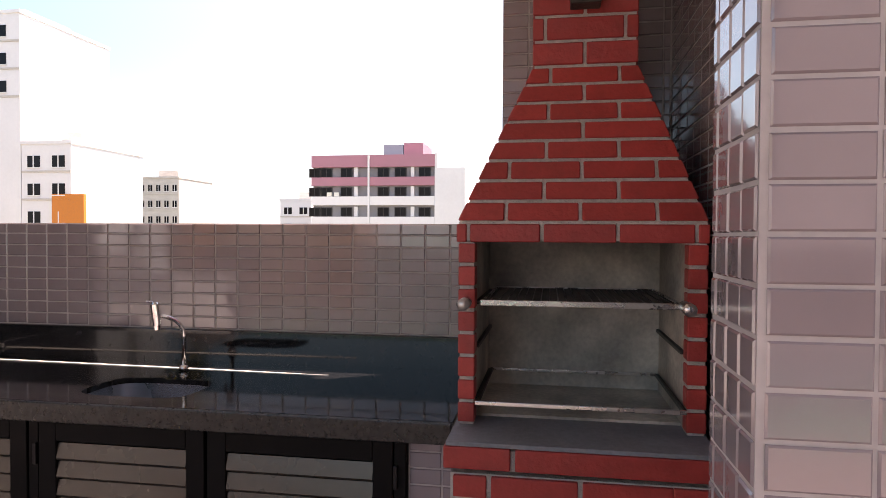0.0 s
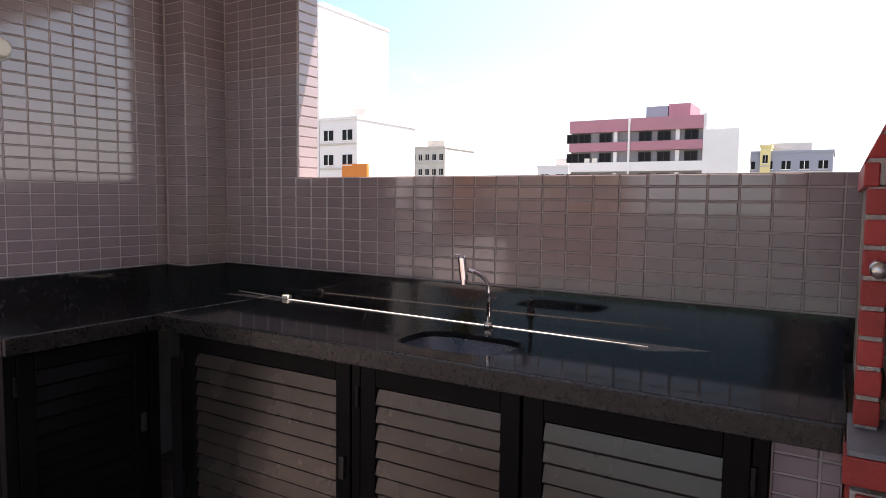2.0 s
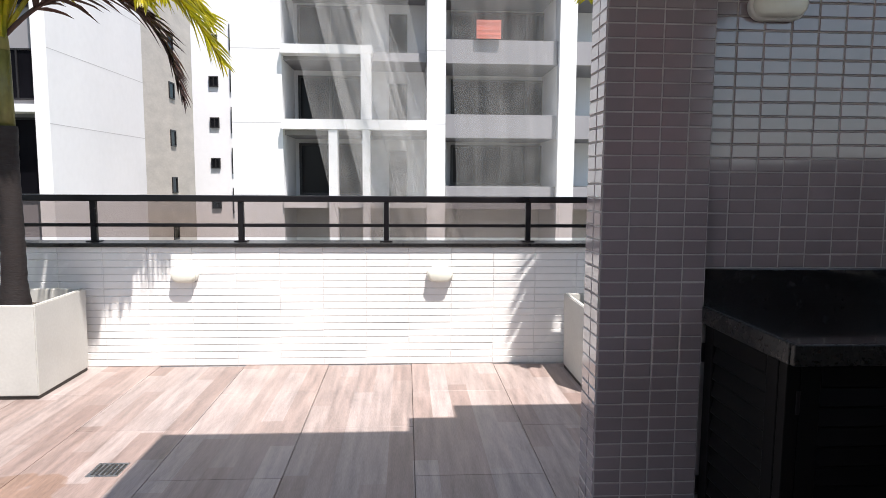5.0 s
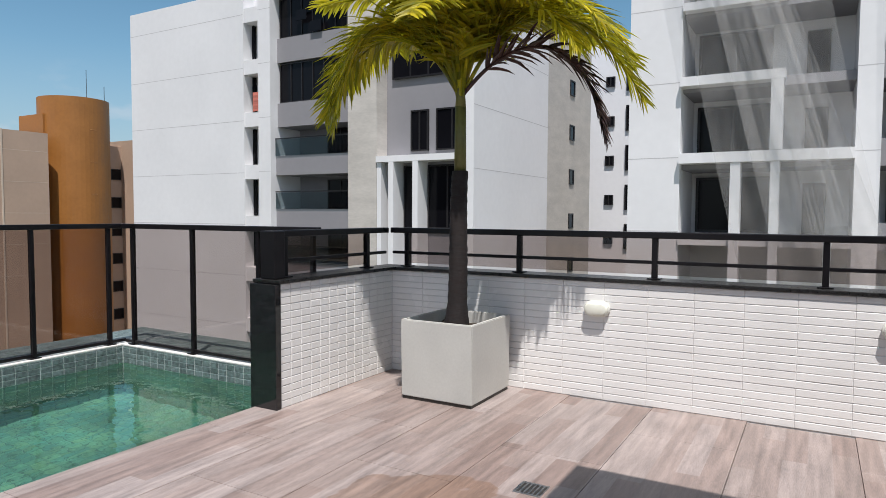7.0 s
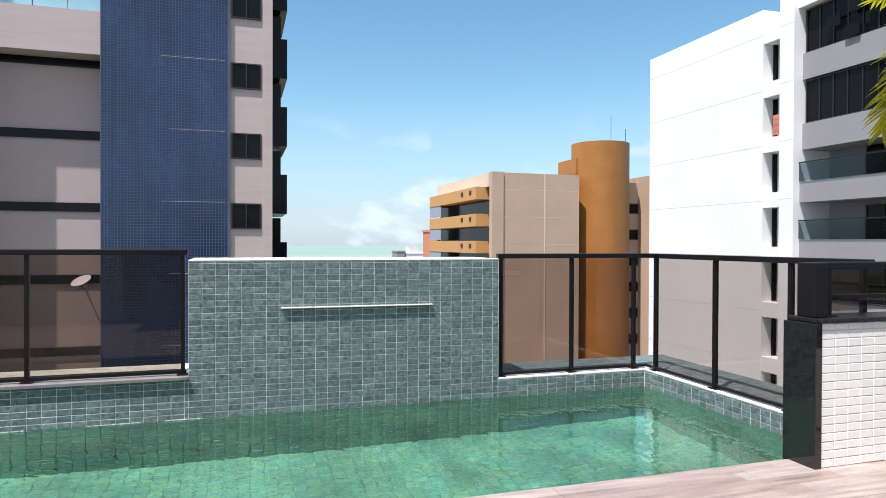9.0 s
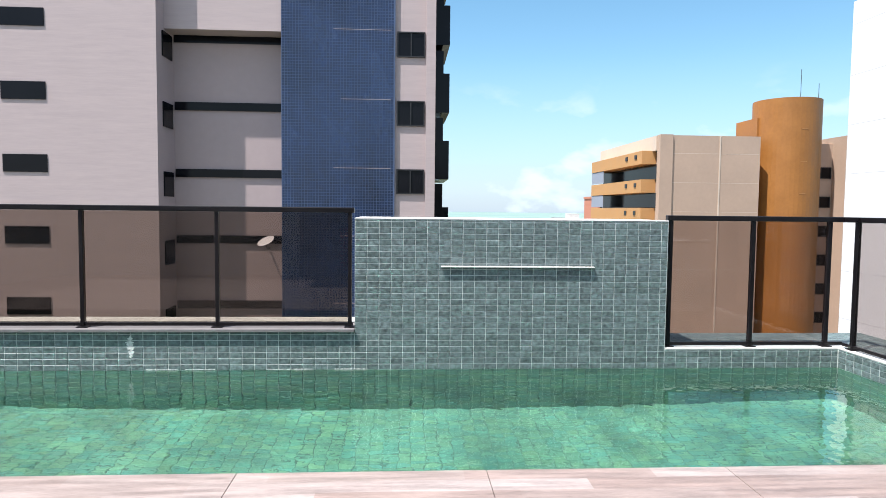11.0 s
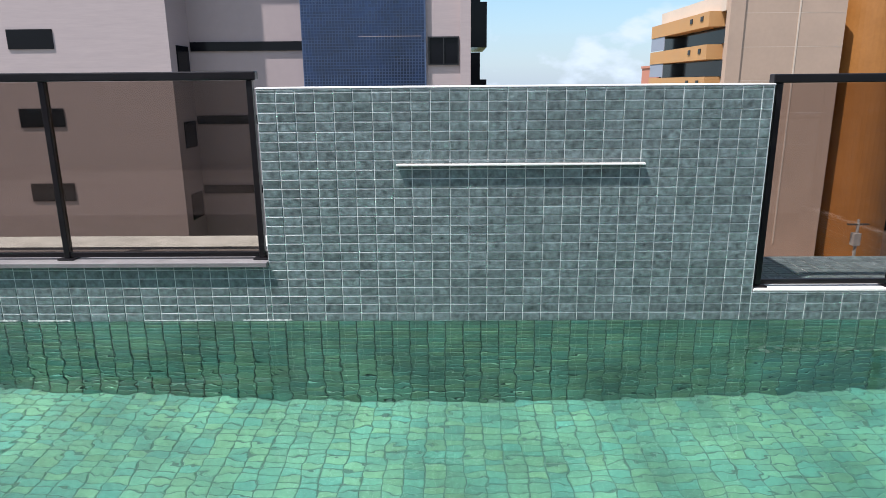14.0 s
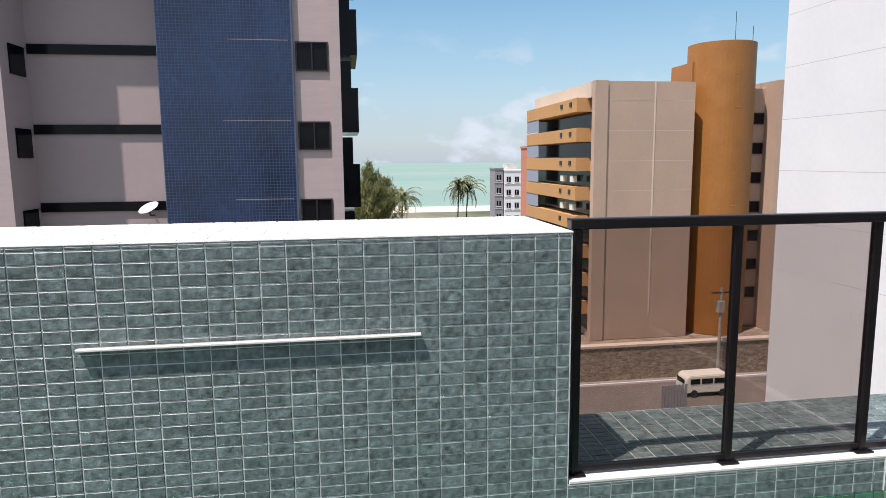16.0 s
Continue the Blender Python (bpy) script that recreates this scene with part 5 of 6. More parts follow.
# white apartment building with a loggia bay
wb = thing("apartment_building", (-27, 32, GZ), "white apartment building with grey loggia bay and dark windows", "building")
FL = [12.1, 9.15, 6.2, 3.3, 0.35, -2.6, -5.5]
wall_part(wb, "wall", [(-39.3, -29.2, 27.0, 40, GZ, 13.9), (-27.6, -26.7, 26.55, 40, GZ, 14.15), (-26.7, -21.5, 26.8, 40, 13.1, 14.15),
                       (-14.85, -14.3, 26.7, 36, GZ, 14.2), (-19.7, -14.85, 26.8, 36, 11.4, 14.2)], M_BW, "white rendered wall")
wall_part(wb, "joint_line", [(-39.3, -29.21, 26.997, 27.0, z, z + 0.028) for z in (12.5, 9.5, 6.55, 3.6, 0.65, -2.3, -5.2)]
          + [(-14.3, -14.297, 26.7, 36, z, z + 0.028) for z in (12.2, 9.25, 6.3, 3.4, 0.45, -2.5)] + [(-27.61, -26.69, 26.547, 26.55, z, z + 0.025) for z in (12.4, 9.5, 6.55, 3.6)], M_BJ, "thin facade joints")
wall_part(wb, "wall", [(-29.2, -27.6, 27.9, 40, GZ, 13.6)] + [(-29.2, -27.6, 27.05, 27.9, z - 2.95, z - 2.15) for z in [15.0] + FL], M_BW, "white recessed service slot")
for z in FL:
    wall_part(wb, "slot_window", [(-29.18, -29.05, 27.66, 27.87, z - 2.1, z - 0.05), (-27.80, -27.62, 27.5, 27.87, z - 2.1, z - 0.05)], M_WINDOW, "dark slot window")
cl = wall_part(wb, "cloth", [(-28.5, -27.85, 27.02, 27.08, 7.05, 8.1)], M_CLOTH, "striped red cloth on a sill")
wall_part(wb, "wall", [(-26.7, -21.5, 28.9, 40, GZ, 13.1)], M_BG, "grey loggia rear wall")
for k, z in enumerate((13.0, 9.5)):
    window(wb, (-26.6, -21.9, 27.25, 27.3, z - 2.15, z), "y", "dark glazed loggia", 0.07, 5)
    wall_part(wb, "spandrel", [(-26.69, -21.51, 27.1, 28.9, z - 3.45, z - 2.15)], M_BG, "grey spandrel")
for k, (a, z) in enumerate(((-25.2, 11.6), (-24.0, 12.0), (-23.0, 11.8), (-24.2, 10.9))):
    wall_part(wb, "open_sash", [(a, a + 0.75, 26.95, 27.0, z, z + 0.55)], M_WINDOW, "tilted open sash")
for z in (6.3, 3.4, 0.45, -2.5):
    window(wb, (-24.6, -21.8, 28.85, 28.89, z - 2.2, z - 0.2), "y", "dark balcony door", 0.07, 2)
    wall_part(wb, "balcony", [(-26.69, -21.51, 26.95, 28.89, z - 2.9, z - 1.85)], M_BG, "grey balcony slab")
    wall_part(wb, "balustrade", [(-26.69, -21.51, 26.9, 26.93, z - 1.84, z - 0.95)], M_BAL, "green glass balustrade")
    wall_part(wb, "handrail", [(-26.69, -21.51, 26.88, 26.94, z - 0.94, z - 0.88)], M_DARK)
wall_part(wb, "wall", [(-21.5, -19.72, 26.7, 40, GZ, 14.0)], M_BSTONE, "beige stone pier")
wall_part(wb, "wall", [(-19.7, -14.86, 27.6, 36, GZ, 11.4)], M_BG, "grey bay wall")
window(wb, (-19.3, -15.1, 27.5, 27.58, 8.0, 11.2), "y", "dark glazing", 0.08, 3)
for a, b in ((-18.2, -17.2), (-16.75, -14.98)):
    window(wb, (a, b, 27.5, 27.58, 4.4, 6.4), "y", "dark window", 0.07, 1)
wall_part(wb, "frame", [(-19.7, -14.86, 26.6, 27.58, 3.85, 4.15), (-19.7, -19.45, 26.7, 27.58, GZ, 3.84), (-18.95, -18.65, 26.6, 27.58, GZ, 3.84), (-17.55, -17.25, 26.6, 27.58, GZ, 3.84)], M_BW, "white projecting frame")
window(wb, (-17.2, -15.0, 27.5, 27.58, 0.6, 3.7), "y", "dark window", 0.08, 1)
window(wb, (-19.5, -19.0, 27.5, 27.58, 0.6, 3.7), "y", "dark window", 0.06, 0)
window(wb, (-18.6, -17.6, 27.5, 27.58, 0.6, 3.7), "y", "dark window", 0.06, 0)
wall_part(wb, "wall", [(-18.5, -14.9, 36.0, 46, GZ, 12.6)], M_BSTONE, "beige rear wing")
for z in (9.7, 6.8, 3.9, 1.0, -1.9):
    window(wb, (-14.95, -14.88, 41.5, 42.4, z - 0.6, z + 0.4), "x", "small window", 0.08, 0)

wb.location.x += 0.3

# white tower further back
tb = thing("apartment_building", (-13, 52, GZ), "white apartment tower with small windows", "building")
wall_part(tb, "wall", [(-22, -12.3, 52, 62, GZ, 15.0)], M_BW, "white wall")
for z in (11.4, 8.3, 5.2, 2.1, -1.0):
    window(tb, (-15.2, -14.5, 51.9, 51.98, z, z + 0.8), "y", "small window", 0.08, 1)
    window(tb, (-13.6, -12.5, 51.9, 51.98, z - 0.4, z + 1.6), "y", "dark window", 0.08, 0)

# building under works, hung with nets
nb = thing("building_under_works", (0, 32, GZ), "white building front hung with translucent safety nets", "building")
wall_part(nb, "wall", [(-7.6, -5.6, 27, 45, GZ, 16), (-5.6, 0.2, 30.0, 45, GZ, 16), (0.2, 0.95, 26.9, 45, GZ, 16), (0.95, 10, 30.5, 45, GZ, 16)], M_BW, "white rendered wall")
wall_part(nb, "joint_line", [(-7.6, -5.61, 26.997, 27.0, z, z + 0.028) for z in (12.6, 9.6, 6.7, 3.8, 0.9)] + [(0.2, 0.95, 26.897, 26.9, z, z + 0.028) for z in (12.6, 9.6, 6.7, 3.8)], M_BJ, "thin facade joints")
wall_part(nb, "frame", [(-5.6, -2.0, 26.7, 27.4, 6.5, 6.85), (-2.45, -2.05, 26.7, 27.4, 3.95, 6.49), (-5.6, 0.19, 26.7, 27.4, 3.55, 3.94), (-3.75, -3.4, 26.75, 27.4, GZ, 3.54), (-2.4, -2.1, 26.75, 27.4, GZ, 3.54),
                        (-5.6, 0.19, 26.9, 27.4, 0.4, 0.75), (-5.6, -2.0, 26.9, 27.4, 9.4, 9.7)], M_BW, "white projecting frames")
wall_part(nb, "slab", [(-5.6, 0.19, 27.41, 29.99, z - 0.35, z) for z in (0.75, 3.7, 6.7, 9.6, 12.5)], M_BG, "grey floor slabs")
for z in (0.75, 3.7, 6.7, 9.6):
    window(nb, (-5.4, -2.6, 29.8, 29.95, z + 0.1, z + 2.4), "y", "dark opening", 0.1, 1)
    wall_part(nb, "doorway", [(-1.4, -0.6, 29.8, 29.95, z, z + 2.1)], M_WINDOW, "dark doorway")
for z in (0.75, 3.7, 6.7, 9.6):
    wall_part(nb, "balcony", [(0.96, 9.5, 27.3, 30.49, z - 0.4, z + 0.55)], M_BG, "grey balcony")
    window(nb, (1.4, 6.0, 30.3, 30.45, z + 0.6, z + 2.4), "y", "dark balcony opening", 0.1, 3)
wall_part(nb, "wall", [(5.6, 6.3, 27, 30.49, GZ, 16)], M_BW, "white pier")
wall_part(nb, "cloth", [(2.2, 3.2, 27.1, 27.2, 7.27, 8.0)], M_CLOTH, "faded red cloth hung to dry")


def net(parent, x0, x1, y, z0, z1, lean, seed, folds=0.25, taper=0.0):
    """A hanging net with vertical folds, wider or narrower towards the bottom."""
    rnd = random.Random(seed)
    ph = [rnd.uniform(0, 6) for _ in range(4)]
    nu, nv = 60, 24
    vs, fs = [], []
    for j in range(nv + 1):
        f = j / nv
        for i in range(nu + 1):
            g = i / nu
            w = x0 + (x1 - x0) * (0.5 + (g - 0.5) * (1 - taper * f)) + lean * f
            d = folds * (math.sin(9 * g + ph[0] + 1.5 * f) * 0.5 + math.sin(23 * g + ph[1] - 2 * f) * 0.3 + math.sin(47 * g + ph[2] + f) * 0.15)
            vs.append((w + 0.12 * math.sin(5 * f + ph[3]), y + d, z1 + (z0 - z1) * f))
    for j in range(nv):
        for i in range(nu):
            a = j * (nu + 1) + i
            fs.append((a, a + 1, a + nu + 2, a + nu + 1))
    ob = new("net", mesh_of("net", vs, fs, M_NET, True))
    ob.parent = parent
    ob.matrix_parent_inverse = parent.matrix_basis.inverted()
    ob["label"] = "translucent white safety net"
    return ob


net(nb, -6.9, -2.2, 26.3, -6, 15.5, 5.0, 1, 0.12)
net(nb, -6.2, -4.4, 26.0, -6, 15.5, 7.0, 2, 0.25, -1.3)
net(nb, -5.0, -4.3, 25.8, -6, 15.5, 6.2, 5, 0.3, -1.0)
net(nb, 1.1, 5.2, 26.2, -6, 15.5, 0.3, 3, 0.16)

nb.location.x += 0.5
nb.location.z -= 0.24

# brick-coloured tower seen past the nets
sb = thing("apartment_building", (18, 70, GZ), "cream and salmon apartment tower with small windows", "building")
wall_part(sb, "wall", [(12, 26, 62, 75, GZ, 24)], M_TANL, "cream wall")
for z in range(-12, 22, 3):
    for xx in (13, 16, 19, 22):
        window(sb, (xx, xx + 1.1, 61.9, 61.98, z, z + 1.2), "y", "", 0.08, 1)

# blue mosaic tower
bt = thing("apartment_tower", (-33, -6, GZ), "pinkish apartment tower with a dark blue mosaic shaft", "building")
wall_part(bt, "wall", [(-44, -28.3, -26, -10.0, GZ, 26)], M_BPINK, "pinkish grey tile wall")
wall_part(bt, "wall", [(-44, -30.3, -10.0, -5.1, GZ, 10.3)], M_BPINK2, "recessed pink wall")
wall_part(bt, "parapet", [(-30.3, -29.2, -10.0, -5.1, 8.7, 10.4)], M_BPINK, "pink roof parapet")
wall_part(bt, "wall", [(-44, -30.3, -10.0, -5.1, 10.3, 26)], M_BPINK2)
for k in range(4):
    wall_part(bt, "balustrade_pane", [(-29.5, -29.47, -9.95 + 1.21 * k, -8.78 + 1.21 * k, 10.42, 11.45)], M_SKYGLASS, "glass balustrade pane with sky reflection as pale blue")
wall_part(bt, "handrail", [(-29.52, -29.45, -9.99, -5.11, 11.46, 11.51)], M_DARK)
shaft = wall_part(bt, "shaft", [(-44, -29.0, -5.1, -0.28, GZ, 26)], M_BLUE, "dark blue mosaic shaft")
wall_part(bt, "wall", [(-44, -29.15, -0.28, 1.4, GZ, 26)], M_BPINK, "pinkish tile wall")
wall_part(bt, "pilaster", [(-29.15, -28.85, 1.05, 1.45, GZ, 26)], M_BPINK, "pink corner pilaster")
for k in range(-6, 8):
    z = 4.8 + 2.93 * k
    window(bt, (-29.2, -29.12, -0.2, 1.0, z, z + 1.07), "x", "dark window with roller blind", 0.05, 1)
    zs = 5.33 + 2.93 * k
    wall_part(bt, "strip_window", [(-30.32, -30.22, -9.95, -5.12, zs + 0.13, zs + 0.49)], M_WINDOW, "long dark strip window")
    wall_part(bt, "window", [(-30.0, -28.9, -10.01, -9.94, zs - 0.75, zs + 0.3)], M_WINDOW, "dark side window")
    wall_part(bt, "window", [(-28.32, -28.26, -16.15, -14.4, 5.5 + 2.93 * k, 6.22 + 2.93 * k)], M_WINDOW, "dark horizontal window")
    wall_part(bt, "balcony", [(-33.5, -29.6, 1.41, 2.1, z - 2.25, z - 0.55), (-33.5, -29.9, 1.41, 1.85, z - 0.55, z + 0.5)], M_WINDOW, "dark navy enclosed balcony")
for k in range(-3, 6):
    wall_part(bt, "joint_line", [(-29.0, -28.985, -2.9 + 0.3 * (k % 2), -0.45, 2.95 + 2.93 * k, 2.97 + 2.93 * k)], M_BPINK, "pale joint in the mosaic")
vs, fs = [], []
for iy in range(40):
    for iz in range(192):
        y0, z0 = -5.07 + iy * 0.1185, -9 + iz * 0.1185
        kk = len(vs)
        vs += [(-28.992, y0, z0), (-28.992, y0 + 0.094, z0), (-28.992, y0 + 0.094, z0 + 0.094), (-28.992, y0, z0 + 0.094)]
        vs += [(-29.0, y0, z0), (-29.0, y0 + 0.094, z0), (-29.0, y0 + 0.094, z0 + 0.094), (-29.0, y0, z0 + 0.094)]
        fs += [tuple(kk + i for i in q) for q in ((0, 1, 2, 3), (0, 4, 5, 1), (1, 5, 6, 2), (2, 6, 7, 3), (3, 7, 4, 0))]
M_BLUE2 = mat("dark blue mosaic pieces", (0.0115, 0.0265, 0.074), rough=0.25, vary=0.6, scale=0.55, bump=0.0, piece=0.3, stretch=(1, 1, 0.5))
mos = new("mosaic", mesh_of("mosaic", vs, fs, M_BLUE2))
mos.parent = shaft
mos["kind"] = "stuff"
dish = thing("satellite_dish", (-29.9, -5.9, -0.55), "white satellite dish on a bracket at the tower's wall", "satellite dish")
bm = bmesh.new()
rings = []
for k in range(6):
    r = 0.36 * k / 5
    rings.append([bm.verts.new((-29.6 + 0.3 * r * r - 0.85 * r * math.sin(a), -5.9 + r * math.cos(a), -0.3 + 0.5 * r * math.sin(a) + 0.3 * r * math.cos(a) + 0.5 * r * r)) for a in (2 * math.pi * i / 20 for i in range(20))] if k else [bm.verts.new((-29.6, -5.9, -0.25))])
for i in range(20):
    bm.faces.new((rings[0][0], rings[1][i], rings[1][(i + 1) % 20]))
for a, b in zip(rings[1:], rings[2:]):
    for i in range(20):
        bm.faces.new((a[i], b[i], b[(i + 1) % 20], a[(i + 1) % 20]))
part("bowl", bm, M_BJ, dish, "", True)
bm = bmesh.new()
tube(bm, [(-30.3, -5.9, -0.6), (-29.75, -5.9, -0.55), (-29.6, -5.9, -0.27)], 0.03, 8)
part("bracket", bm, M_IRON, dish)

# tan building with the ochre stair tower
ob_t = thing("apartment_building", (-66, 32, GZ), "tan apartment building with ochre balconies and round stair tower", "building")
wall_part(ob_t, "wall", [(-78, -60.0, 24.0, 33.3, -15.4, 8.28)], M_TAN, "tan rendered wall")
wall_part(ob_t, "corner_pier", [(-60.6, -59.85, 23.7, 24.9, -15.4, 8.33)], M_TAN, "tan corner pier")
wall_part(ob_t, "downpipe", [(-60.05, -59.95, 29.38, 29.50, -13.0, 8.31)], M_TANL, "cream downpipe")
wall_part(ob_t, "roof_edge", [(-78, -60.61, 23.6, 23.99, 6.9, 8.29)], M_TANL, "cream roof edge")
wall_part(ob_t, "joint_line", [(-60.0, -59.994, 25.0, 33.2, z, z + 0.03) for z in (6.6, 3.9, 1.2, -1.5, -4.2)], M_TANL, "pale render joints")
for k in range(8):
    z = 5.7 - 2.7 * k
    bal = wall_part(ob_t, "balcony", [(-78, -61.5, 22.6, 23.99, z, z + 1.25)], M_OCHRE, "ochre balcony front")
    wall_part(ob_t, "window", [(-77.5, -61.0, 23.85, 23.99, z - 1.4, z - 0.05)], M_WINDOW, "dark balcony glazing")
    for xx in (-66.0, -63.4):
        wall_part(ob_t, "ac_slot", [(xx, xx + 0.6, 22.54, 22.59, z + 0.55, z + 0.95)], M_DARK, "dark vent opening")
    wall_part(ob_t, "pane", [(-78, -73.5, 22.65, 22.7, z - 1.35, z - 0.02)], M_BBLUE, "glazed balcony panes")
for z in (-2.0, 0.65):
    for xx in (-66.4, -63.6):
        wall_part(ob_t, "ac_unit", [(xx, xx + 0.8, 22.8, 23.2, z - 1.4, z - 0.8)], M_LAMP, "white air conditioner")
bm = bmesh.new()
cyl(bm, (-62.5, 37.2, -15.4), (-62.5, 37.2, 11.95), 3.05, seg=48)
tower = part("stair_tower", bm, M_ORANGE, ob_t, "ochre tiled round stair tower")
wall_part(ob_t, "joint_line", [(-59.46, -59.435, 36.9, 37.5, z, z + 0.03) for z in (9, 6, 3, 0, -3)], M_OCHRE)
wall_part(ob_t, "wall", [(-66, -62, 34.0, 35.4, 8.45, 10.3)], M_ORANGE, "ochre lift head")
wall_part(ob_t, "slot_window", [(-62.0, -61.9, 34.4, 34.7, 9.2, 9.8)], M_WINDOW, "narrow window")
wall_part(ob_t, "wall", [(-75, -62.5, 39.0, 42.0, -15.4, 8.0), (-75, -60.5, 42.0, 44.5, -15.4, 8.6)], M_TAN, "tan rear wing")
for k in range(7):
    window(ob_t, (-62.55, -62.45, 40.8, 41.9, 4.6 - 2.85 * k, 5.7 - 2.85 * k), "x", "dark window", 0.08, 0)
bm = bmesh.new()
cyl(bm, (-62, 38.2, 11.9), (-62, 38.2, 15.0), 0.028, seg=6)
cyl(bm, (-62, 40.0, 11.9), (-62, 40.0, 13.7), 0.03, seg=6)
part("antenna", bm, M_IRON, ob_t, "thin roof antenna")
wall_part(ob_t, "podium", [(-78, -57.6, 20.0, 60.0, GZ, -15.45)], M_STONE, "dark rubble stone podium wall")
wall_part(ob_t, "podium_cap", [(-58.3, -57.5, 20.0, 60.0, -15.45, -15.25)], M_TANL, "cream cap")

# van, pole and gate in the street
van = thing("van", (-53.6, 31.6, GZ + 0.02), "old cream minibus parked in the street", "van")
bm = bmesh.new()
vz = GZ + 0.02
prof = [(0, 0.35), (0, 1.0), (0.12, 1.55), (0.35, 1.85), (3.9, 1.9), (4.15, 1.6), (4.25, 0.95), (4.25, 0.35)]
ends = []
for xx in (-54.45, -52.75):
    ends.append([bm.verts.new((xx, 29.45 + a, vz + b)) for a, b in prof])
for k in range(len(prof)):
    bm.faces.new((ends[0][k], ends[0][(k + 1) % len(prof)], ends[1][(k + 1) % len(prof)], ends[1][k]))
bm.faces.new(ends[0])
bm.faces.new(ends[1])
bmesh.ops.bevel(bm, geom=bm.edges[:], offset=0.08, segments=2, affect="EDGES")
part("body", bm, M_VAN, van)
for a, b in ((29.9, 30.75), (30.9, 31.9), (32.05, 33.05)):
    bpart("window", (-52.74, -52.72, a, b, vz + 1.15, vz + 1.6), M_WINDOW, van, "dark side window")
bpart("window", (-54.2, -53.0, 29.45, 29.47, vz + 1.15, vz + 1.55), M_WINDOW, van, "dark rear window")
for a in (30.25, 32.85):
    for xx in (-54.4, -52.9):
        bm = bmesh.new()
        cyl(bm, (xx, a, vz + 0.32), (xx + 0.2, a, vz + 0.32), 0.32, seg=18)
        part("wheel", bm, M_TYRE, van)
pole = thing("utility_pole", (-56.9, 34.9, GZ), "grey concrete utility pole with transformer", "utility pole")
bm = bmesh.new()
cyl(bm, (-56.9, 34.9, GZ + 0.02), (-56.9, 34.9, GZ + 8.5), 0.17, 0.11, 10)
part("shaft", bm, M_PAVE, pole)
bpart("transformer", (-57.3, -56.7, 34.6, 35.2, GZ + 6.2, GZ + 7.3), M_PAVE, pole, "grey transformer can", 0.05)
bpart("crossarm", (-57.0, -56.8, 34.0, 35.8, GZ + 8.0, GZ + 8.12), M_IRON, pole)
gate = thing("street_gate", (-50.2, 27.0, GZ), "grey slatted metal gate by the street", "gate")
for k in range(8):
    bpart("slat", (-50.3, -50.2, 26.0 + 0.28 * k, 26.2 + 0.28 * k, GZ, GZ + 2.2), M_BG, gate)

# small far buildings, palms and trees toward the sea
def simple_block(at, sx, sy, h, material, label, floors, cols, axis):
    t = thing("apartment_building", at, label, "building")
    x, y, z = at
    wall_part(t, "wall", [(x - sx / 2, x + sx / 2, y - sy / 2, y + sy / 2, z, z + h)], material)
    wall_part(t, "parapet", [(x - sx / 2 - 0.12, x + sx / 2 + 0.12, y - sy / 2 - 0.12, y + sy / 2 + 0.12, z + h + 0.002, z + h + 0.35)], material)
    if sy > 5:
        wall_part(t, "roof_house", [(x - sx / 4, x + sx / 4, y - sy * 0.3, y + sy * 0.1, z + h + 0.352, z + h + 1.7)], M_BSTONE)
    for f in range(floors):
        if axis != "y":
            fx = x + sx / 2 if axis == "x" else x - sx / 2 - 0.1
            wall_part(t, "slab_edge", [(fx, fx + 0.1, y - sy / 2, y + sy / 2, z + h - 2.95 - f * 2.9, z + h - 2.75 - f * 2.9)], M_BSTONE)
        for c in range(cols):
            zz = z + h - 2.4 - f * 2.9
            if axis == "y":
                xx = x - sx / 2 + (c + 0.25) * sx / cols
                wall_part(t, "window", [(xx, xx + sx / cols * 0.5, y - sy / 2 - 0.06, y - sy / 2, zz, zz + 1.2)], M_WINDOW)
            else:
                yy = y - sy / 2 + (c + 0.25) * sy / cols
                fx = x + sx / 2 if axis == "x" else x - sx / 2 - 0.06
                g = wall_part(t, "window", [(fx, fx + 0.06, yy, yy + sy / cols * 0.5, zz, zz + 1.2)], M_WINDOW)
                fo = fx + 0.062 if axis == "x" else fx - 0.042
                wall_part(g, "mullion", [(fo, fo + 0.04, yy + sy / cols * 0.23, yy + sy / cols * 0.27, zz, zz + 1.2)], M_BW)
                wall_part(g, "sill", [(fo - 0.03, fo + 0.07, yy - 0.08, yy + sy / cols * 0.5 + 0.08, zz - 0.1, zz - 0.002)], M_BW)
    return t


simple_block((-107, 32.3, GZ), 8, 2.6, 21.9, M_SALMON, "salmon apartment building with white window bands", 6, 2, "x")
simple_block((-150, 39.7, GZ), 8, 5.6, 17.5, M_BW, "pale grey apartment building near the beach", 5, 3, "x")
simple_block((-149, 35.7, GZ), 5, 1.9, 17.9, M_BG, "dark grey stair core of a beach building", 5, 1, "x")


